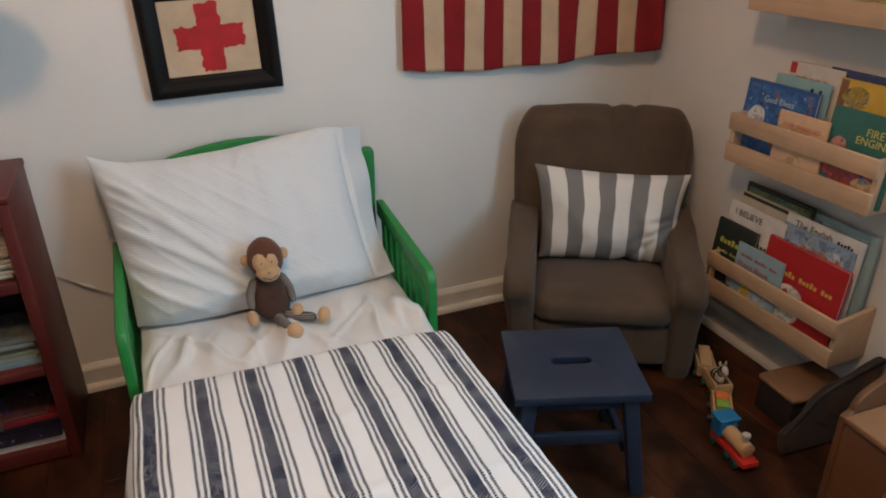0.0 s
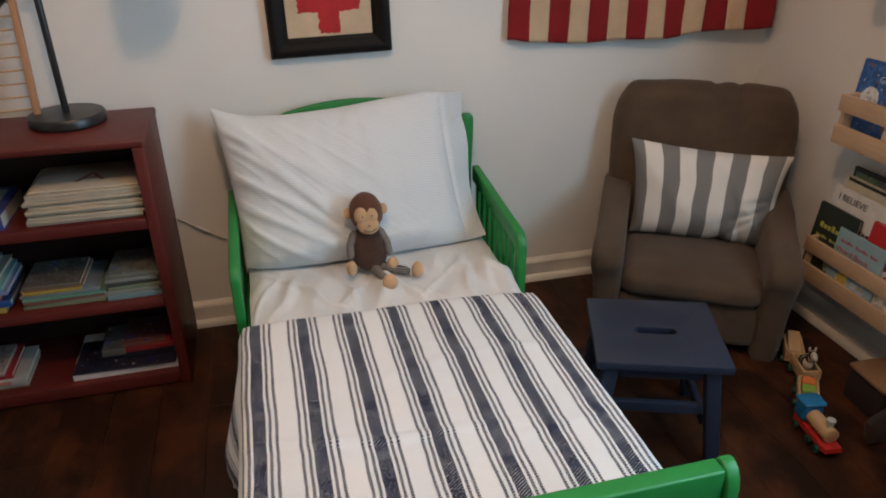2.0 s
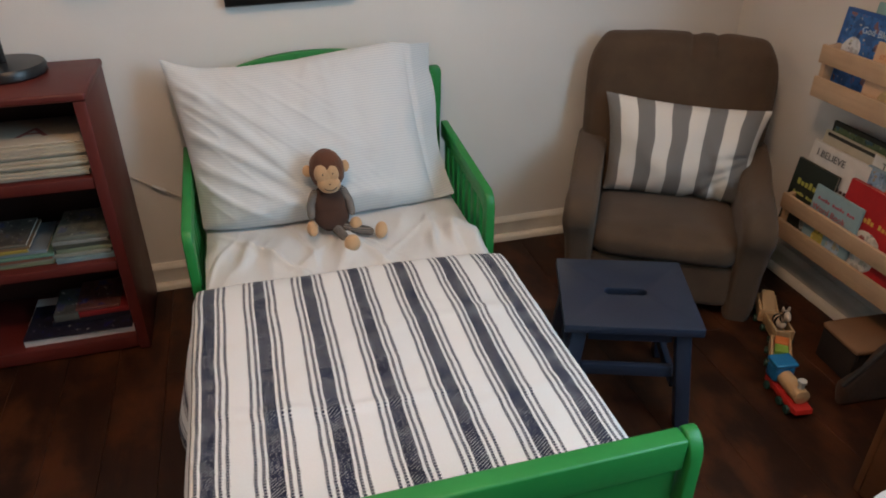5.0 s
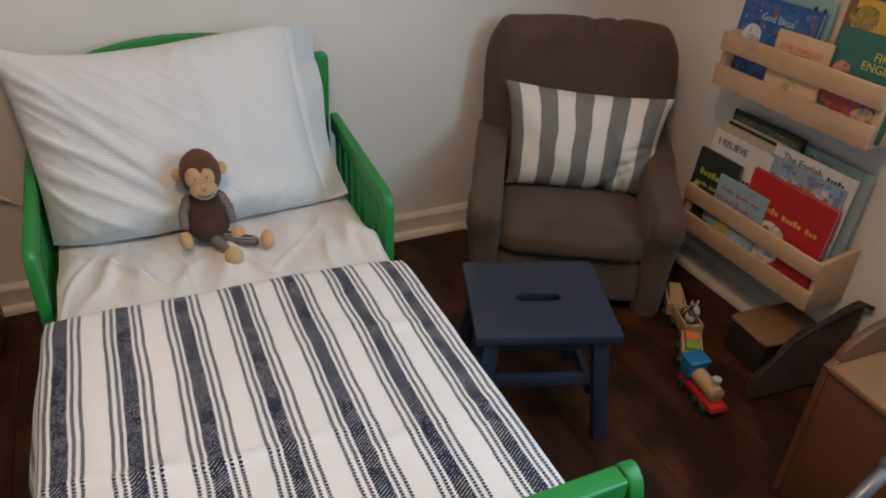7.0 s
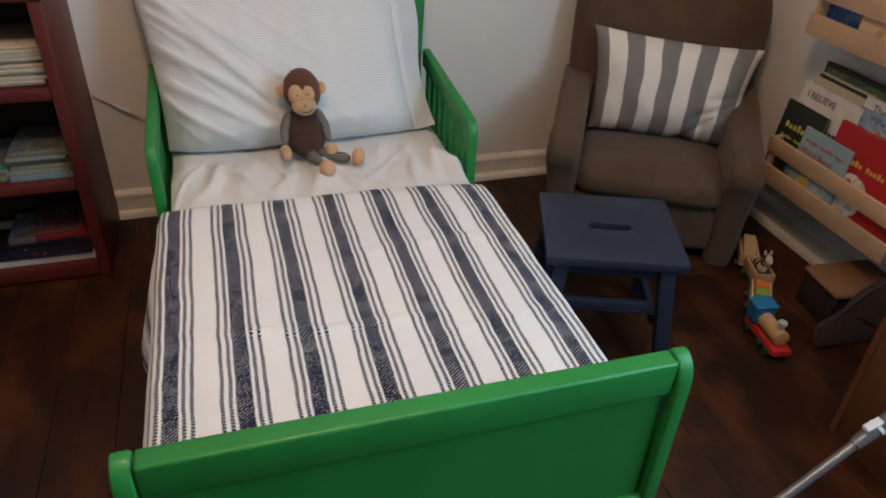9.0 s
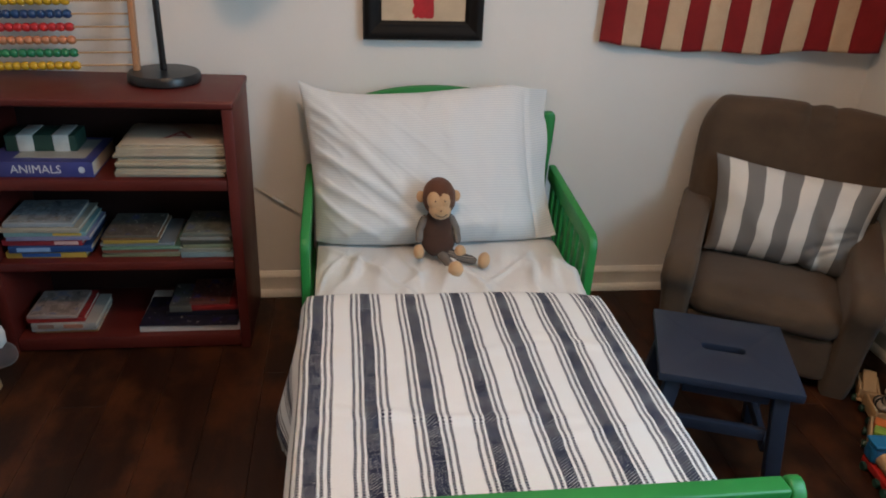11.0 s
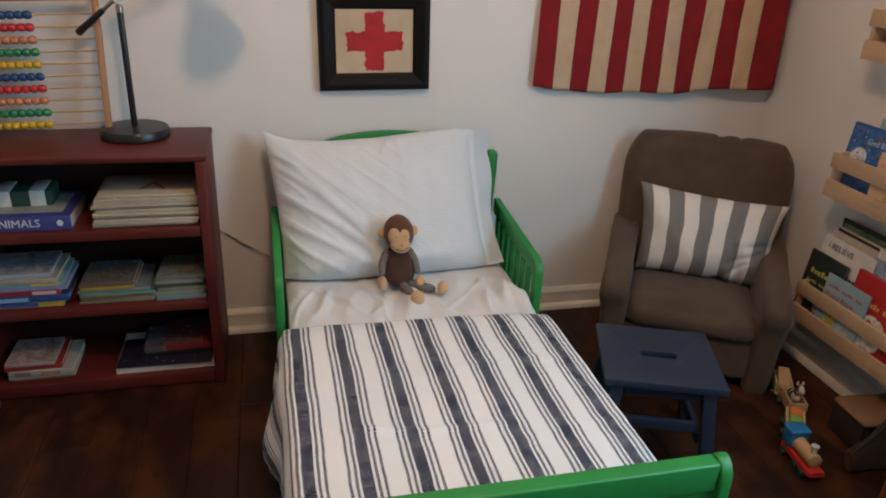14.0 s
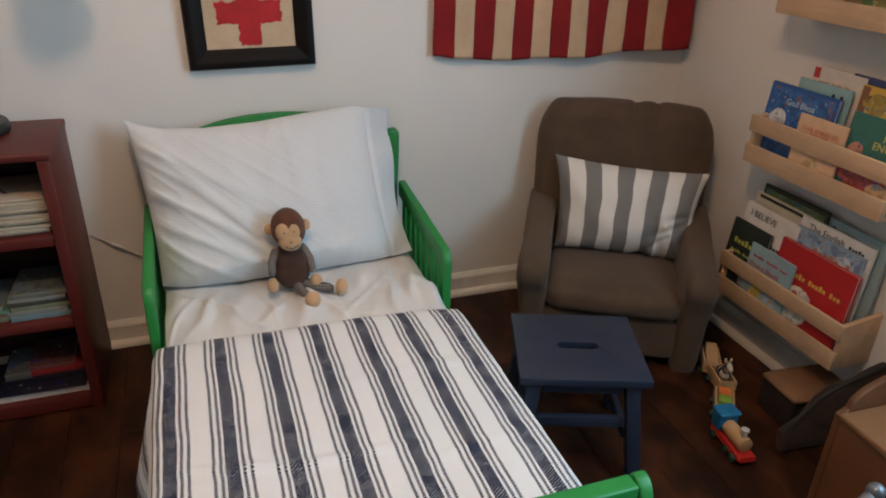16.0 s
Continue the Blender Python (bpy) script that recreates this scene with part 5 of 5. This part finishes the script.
# middle rack
stood(RACK_B, 1.332, -0.60, 0.165, 0.896, 0.008, (0.62, 0.58, 0.54), "white picture book with a red corner", 2.5, art=[(0.94, 0.06, 0.1, 0.12, (0.45, 0.03, 0.03), 0), (0.6, 0.5, 0.5, 0.8, (0.4, 0.36, 0.28), 1)], bars=[(0.87, 0.45, 0.035, 0.6, (0.4, 0.2, 0.15), 14)])
stood(RACK_B, 1.337, -0.72, 0.25, 0.9, 0.007, (0.04, 0.06, 0.16), "dark blue picture book at the back of the rack", 2.2)
stood(RACK_B, 1.317, -0.765, 0.205, 0.884, 0.009, (0.62, 0.4, 0.06), "yellow picture book with a tree and a figure on its cover", 4, art=[(0.5, 0.06, 0.98, 0.1, (0.2, 0.09, 0.05), 0), (0.85, 0.25, 0.2, 0.35, (0.3, 0.22, 0.04), 1), (0.7, 0.22, 0.14, 0.14, (0.4, 0.1, 0.06), 1), ], bars=[(0.64, 0.72, 0.13, 0.42, (0.32, 0.05, 0.03), 3), (0.46, 0.66, 0.12, 0.6, (0.12, 0.05, 0.03), 7)])
stood(RACK_B, 1.306, -0.58, 0.17, 0.862, 0.008, (0.24, 0.42, 0.44), "pale teal picture book", 4, art=[(0.9, 0.85, 0.05, 0.06, ink_dark, 1), (0.9, 0.7, 0.05, 0.06, ink_dark, 1)])
stood(RACK_B, 1.284, -0.51, 0.23, 0.838, 0.012, (0.02, 0.09, 0.3), "blue hardcover picture book with a white bird", 5, words="God Bless", word_at=(0.5, 0.8), size=0.024, word_ink=(0.5, 0.62, 0.75), art=[(0.5, 0.5, 0.92, 0.92, (0.025, 0.11, 0.33), 0), (0.5, 0.22, 0.4, 0.28, (0.55, 0.58, 0.62), 1), (0.35, 0.3, 0.1, 0.16, (0.55, 0.35, 0.15), 1), (0.6, 0.75, 0.5, 0.4, (0.04, 0.15, 0.4), 1)], bars=[(0.47, 0.55, 0.1, 0.4, (0.5, 0.62, 0.75), 5)])
stood(RACK_B, 1.2585, -0.662, 0.15, 0.79, 0.007, (0.62, 0.42, 0.27), "cream picture book with orange capitals", 4, words="STAR SPANGLED\nBANNER", word_at=(0.5, 0.76), size=0.0155, word_ink=(0.5, 0.14, 0.06), art=[(0.25, 0.5, 0.3, 0.3, (0.55, 0.4, 0.2), 1)])
stood(RACK_B, 1.2675, -0.803, 0.18, 0.832, 0.009, (0.03, 0.14, 0.12), "dark green picture book about fire engines", 5, words="FIRE\nENGINE", word_at=(0.68, 0.74), size=0.0255, word_ink=(0.62, 0.52, 0.12), art=[(0.3, 0.45, 0.35, 0.8, (0.35, 0.06, 0.05), 1), (0.55, 0.2, 0.25, 0.25, (0.45, 0.2, 0.15), 1), (0.2, 0.7, 0.2, 0.3, (0.5, 0.35, 0.2), 1)])
# upper rack
stood(RACK_C, 1.29, -0.53, 0.2, 1.26, 0.01, (0.3, 0.2, 0.12), "brown picture book in the upper rack", 5, art=[(0.25, 0.5, 0.2, 0.5, (0.5, 0.4, 0.25), 0)])
stood(RACK_C, 1.28, -0.74, 0.21, 1.25, 0.01, (0.1, 0.2, 0.06), "green picture book in the upper rack", 5, art=[(0.2, 0.4, 0.2, 0.5, (0.35, 0.32, 0.1), 1)])


# ---------------------------------------------------------------- toys and boxes on the floor
def wheel(parent, x, y, z, r, mat_w):
    w = part("wheel", lathe([(0, -0.006), (r * 0.85, -0.006), (r, -0.004), (r, 0.004), (r * 0.85, 0.006), (0, 0.006)], 16, None, pose(x, y, z, 90, 0, 0)), mat_w, parent)
    return w


def wagon(m, name, label, load):
    ob = thing(name, m, label, "toy wagon", "toy train")
    part("chassis", block((-0.046, -0.024, 0.012), (0.046, 0.024, 0.022), 0.003), M_TOYWOOD, ob)
    for s in (-1, 1):
        part("side", block((-0.045, 0.0225 * s - 0.0035, 0.0222), (0.045, 0.0225 * s + 0.0035, 0.052), 0.002), M_TOYWOOD, ob)
        part("end", block((0.042 * s - 0.003, -0.0188, 0.0222), (0.042 * s + 0.003, 0.0188, 0.052), 0.002), M_TOYWOOD, ob)
        for y in (-0.031, 0.031):
            wheel(ob, 0.028 * s, y * 0.88, 0.0105, 0.0105, paint((0.01, 0.04, 0.026), 0.4))
    part("hook", rod((0.046, 0, 0.018), (0.058, 0, 0.018), 0.0025, 8), M_NICKEL, ob)
    load(ob)


def blocks_load(ob):
    for k, c in enumerate(((0.62, 0.16, 0.04), (0.22, 0.34, 0.05))):
        part("toy_block", block((-0.036 + 0.037 * k, -0.017, 0.0225), (-0.002 + 0.037 * k, 0.017, 0.06), 0.003), paint(c, 0.4), ob)


def zebra_load(ob):
    bm = ball((0.0, 0, 0.052), (0.026, 0.015, 0.017))
    ball((0.018, 0, 0.078), (0.011, 0.01, 0.022), bm, (0, 25, 0))
    ball((0.028, 0, 0.092), (0.018, 0.0095, 0.0105), bm, (0, 20, 0))
    for s in (-1, 1):
        ball((0.014, 0.008 * s, 0.104), (0.004, 0.0035, 0.008), bm)
    body = part("animal_figure", bm, paint((0.5, 0.4, 0.3), 0.5), ob, "striped wooden animal figure")
    for x, z, r in ((-0.012, 0.052, 0.0155), (0.004, 0.054, 0.0172), (0.017, 0.077, 0.0125), (0.026, 0.092, 0.0115)):
        part("dark_stripe", lathe([(r * 0.9, -0.0025), (r + 0.001, -0.002), (r + 0.001, 0.002), (r * 0.9, 0.0025)], 14, None, pose(x, 0, z, 0, 70, 0)), M_BLACK, body)


def sloped_load(ob):
    part("ramp_block", slab([(-0.036, 0.0225), (0.036, 0.0225), (0.036, 0.05), (-0.036, 0.07)], 0.034, "Y", 0.002), M_TOYWOOD, ob, m=pose(0, -0.017, 0))


HEAD = math.degrees(math.atan2(-0.13, -0.065))
wagon(pose(1.166, -0.652, 0, 0, 0, -122), "toy_wagon", "natural wood toy wagon at the tail of the train", sloped_load)
wagon(pose(1.136, -0.742, 0, 0, 0, -108), "toy_wagon", "natural wood toy wagon carrying a striped animal", zebra_load)
wagon(pose(1.068, -0.836, 0, 0, 0, -128), "toy_wagon", "natural wood toy wagon carrying orange and green blocks", blocks_load)
engine = thing("toy_engine", pose(0.992, -0.967, 0, 0, 0, -98) @ Matrix.Diagonal((0.9, 0.9, 0.9, 1)), "wooden toy engine with a red base and blue cab", "toy engine", "toy train")
part("chassis", slab([(-0.075, 0.014), (0.062, 0.014), (0.08, 0.02), (0.078, 0.034), (0.05, 0.036), (-0.075, 0.036)], 0.052, "Y", 0.004), paint((0.5, 0.025, 0.02), 0.35), engine, m=pose(0, -0.026, 0))
part("boiler", rod((-0.03, 0, 0.058), (0.058, 0, 0.058), 0.022, 22), M_TOYWOOD, engine)
part("cab", block((-0.078, -0.031, 0.037), (-0.028, 0.031, 0.088), 0.012, 4), paint((0.01, 0.13, 0.3), 0.35), engine)
part("cab_roof", block((-0.08, -0.033, 0.0875), (-0.026, 0.033, 0.1), 0.0058, 4), paint((0.01, 0.15, 0.32), 0.35), engine)
part("chimney", lathe([(0, 0.078), (0.008, 0.078), (0.0085, 0.093), (0.0115, 0.096), (0.0115, 0.103), (0.0, 0.103)], 16, None, pose(0.04, 0, 0)), paint((0.5, 0.47, 0.42), 0.3), engine)
for x in (-0.052, 0.012, 0.048):
    for y in (-0.032, 0.032):
        wheel(engine, x, y * 0.88, 0.0125, 0.0125, paint((0.012, 0.05, 0.035), 0.4))

# brown bin below the lower rack, and a slouching bag between it and the chest
bin_ob = thing("storage_bin", pose(1.278, -0.925, 0, 0, 0, -4), "low brown canvas storage bin below the book racks", "storage bin")
for lo, hi in (((-0.095, -0.04, 0.0), (-0.08, 0.084, 0.09)), ((0.08, -0.04, 0.0), (0.095, 0.084, 0.09)), ((-0.0795, 0.069, 0.0), (0.0795, 0.084, 0.09)), ((-0.0795, -0.04, 0.0), (0.0795, -0.025, 0.09))):
    part("side", block(lo, hi, 0.004), M_CARD_SHADED, bin_ob)
part("bottom", block((-0.079, -0.024, 0.001), (0.079, 0.068, 0.006), 0), M_CARD, bin_ob)
part("lid", soft_box((-0.098, -0.045, 0.091), (0.095, 0.088, 0.107), 0.007, 6, 0.003, 7), M_CARD, bin_ob)

bag = thing("canvas_bag", pose(1.275, -1.0, 0, 0, 0, -4), "slouching dark brown canvas bag with a black corded edge", "bag")
panel = slab([(-0.17, 0.0), (0.086, 0.0), (0.09, 0.232), (0.05, 0.222), (0.0, 0.202), (-0.05, 0.182), (-0.095, 0.156), (-0.13, 0.112), (-0.178, 0.062)], 0.03, "Y", 0.011, seg=3)
bmesh.ops.triangulate(panel, faces=[f for f in panel.faces if len(f.verts) > 4])
bmesh.ops.subdivide_edges(panel, edges=[e for e in panel.edges if e.calc_length() > 0.03], cuts=2)
panel.normal_update()
puff(panel, 0.012, 13, 4.0)
part("body", panel, M_BAG, bag, m=pose(0, -0.04, 0))
part("corded_edge", sweep([(-0.176, -0.03, 0.062), (-0.132, -0.03, 0.113), (-0.095, -0.031, 0.16), (-0.05, -0.033, 0.187), (0.0, -0.034, 0.208), (0.05, -0.036, 0.228), (0.08, -0.04, 0.238), (0.094, -0.055, 0.232)], 0.0065, 8), M_STRAP, bag)

chest = thing("toy_chest", pose(0.948, -1.238, 0, 0, 0, -2), "brown wooden toy chest with an arched end board", "toy chest")
part("body", block((0.0, -0.5, 0.0), (0.4, -0.018, 0.335), 0.003), M_CHEST, chest)
part("lid", block((-0.008, -0.505, 0.336), (0.402, -0.0185, 0.352), 0.005, 3), M_CHEST_TOP, chest)
arch = [(0.2 + 0.18 * math.cos(a), 0.352 + 0.075 * math.sin(a)) for a in np.linspace(0, math.pi, 21)]
part("end_board", slab([(0.4, 0.0), (0.4, 0.34), *arch, (0.0, 0.34), (0.0, 0.0)], 0.017, "Y", 0.004), M_CHEST, chest, m=pose(0, -0.0175, 0))

stand = thing("folding_stand", pose(0.62, -1.525, 0), "grey metal folding stand with pale plastic clips", "stand")
low, knee, top = Vector((-0.53, -0.04, 0.007)), Vector((-0.03, 0.0, 0.375)), Vector((0.085, 0.009, 0.46))
along = (knee - low).normalized()
part("leg", rod(low, knee, 0.0068, 16), M_TUBE, stand)
part("upper_tube", rod(knee + along * 0.034, top, 0.0098, 16), M_TUBE, stand)
clip = part("clip", rod(knee - along * 0.006, knee + along * 0.034, 0.0088, 16, None, 0.0112), M_TUBE, stand, "grey plastic sleeve of the clip")
part("rim", rod(knee + along * 0.031, knee + along * 0.037, 0.0122, 16), M_CLIP, clip, "pale plastic rim")
part("lever", slab([(-0.014, 0.0), (0.004, 0.0), (0.012, 0.004), (0.012, 0.007), (0.0, 0.0055), (-0.012, 0.0035)], 0.012, "Y", 0.001), M_CLIP, clip, m=Matrix.Translation(knee + along * 0.026 + Vector((-0.004, -0.006, 0.0115))) @ pose(0, 0, 0, 0, -20, 0))
part("hinge", ball(top, (0.014, 0.014, 0.014)), M_TUBE, stand)
part("leg", rod(top, (0.2, -0.3, 0.007), 0.0068, 16), M_TUBE, stand)


def build_rocker():
    """A plush ride-on animal: soft body, footed wooden base beneath."""
    ob = thing("rocking_toy", pose(-1.36, -0.43, 0, 0, 0, 0), "white and blue plush rocking animal on a wooden base", "rocking toy")
    body = part("plush_body", ball((-0.02, 0.05, 0.225), (0.145, 0.14, 0.115), None, (0, 0, 0), 0, 28, 20, 0.004), M_PLUSH_B, ob)
    part("head", ball((0.035, -0.09, 0.31), (0.085, 0.08, 0.1), None, (20, 0, 0), 0, 26, 18, 0.004), M_PLUSH_W, body)
    part("muzzle", ball((0.02, -0.13, 0.235), (0.074, 0.07, 0.064), None, (0, 0, 0), 0, 26, 18, 0.003), M_PLUSH_W, body)
    part("bridle", lathe([(0.077, -0.005), (0.081, -0.003), (0.081, 0.003), (0.077, 0.005)], 30, None, pose(0.036, -0.092, 0.352, 8, 0, 0)), M_PLUSH_G, body)
    part("eye", ball((0.1165, -0.094, 0.336), (0.006, 0.009, 0.011)), M_BLACK, body)
    part("nostril", ball((0.072, -0.178, 0.25), (0.008, 0.006, 0.009)), M_BLACK, body)
    ear = part("ear", ball((0.105, -0.04, 0.427), (0.075, 0.035, 0.011), None, (0, 12, -8), 0, 22, 14, 0.002), M_PLUSH_W, body)
    part("ear_lining", ball((0.104, -0.052, 0.415), (0.072, 0.032, 0.0145), None, (0, 12, -8), 0, 20, 12), M_PLUSH_T, ear)
    part("saddle", ball((0.1, 0.03, 0.335), (0.062, 0.07, 0.05), None, (0, 0, 0), 0, 24, 16, 0.003), M_PLUSH_T, ob)
    part("handle", rod((0.06, -0.03, 0.372), (0.172, -0.06, 0.388), 0.0125, 16), M_TOYWOOD, ob)
    leg = part("leg", ball((0.165, -0.01, 0.155), (0.07, 0.047, 0.047), None, (0, 40, 0), 0, 24, 16, 0.003), M_PLUSH_W, ob)
    part("hoof", ball((0.198, -0.015, 0.09), (0.05, 0.046, 0.03), None, (0, 12, 0), 0, 22, 14, 0.002), M_PLUSH_G, leg)
    part("seat_post", block((-0.1, -0.085, 0.101), (0.06, -0.03, 0.15), 0.004), M_TOYWOOD, ob)
    part("name_plate", block((-0.08, -0.0875, 0.115), (0.0, -0.0855, 0.13), 0), paint((0.3, 0.28, 0.34)), ob)
    part("crossbar", block((-0.19, -0.085, 0.074), (0.178, -0.03, 0.1), 0.005), M_TOYWOOD, ob)
    for s in (-1, 1):
        bm = block((-0.012, -0.087, 0.0), (0.012, -0.028, 0.101), 0.004)
        for v in bm.verts:
            v.co.x -= s * 0.012 * v.co.z / 0.1
        part("foot", bm, M_TOYWOOD, ob, m=pose(0.191 * s, 0, 0))


build_rocker()


# ---------------------------------------------------------------- floor: boards laid lengthwise, each its own piece
floor = structure("floor", block((X_LEFT - T, Y_FRONT - T, -0.1), (X_RIGHT + T, T, -0.012), 0), M_GAP, "dark stained plank floor with worn boards", "floor")
rnd = random.Random(9)
BOARD, LENGTHS = 0.127, (0.9, 1.2, 1.5)
shared = {}


def plank_mesh(n):
    """One board of length n, kept for reuse."""
    n = round(n, 3)
    if n not in shared:
        bm = block((-BOARD / 2 + 0.0004, 0, -0.0115), (BOARD / 2 - 0.0004, n - 0.0008, 0.0), 0.0007, 1)
        me = bpy.data.meshes.new("plank")
        bm.normal_update()
        bm.to_mesh(me)
        bm.free()
        me.materials.append(M_FLOOR)
        shared[n] = me
    return shared[n]


x = X_LEFT + BOARD / 2 - 0.03
while x < X_RIGHT + BOARD / 2:
    y = Y_FRONT - rnd.uniform(0.05, 0.7)
    while y < 0.05:
        n = rnd.choice(LENGTHS)
        y0, y1 = max(y, Y_FRONT - 0.05), min(y + n, 0.05)
        if y1 - y0 > 0.02:
            plank = new("plank", plank_mesh(y1 - y0))
            plank.parent = floor
            plank.location = (x, y0, -rnd.uniform(0.0, 0.0006))
        y += n
    x += BOARD
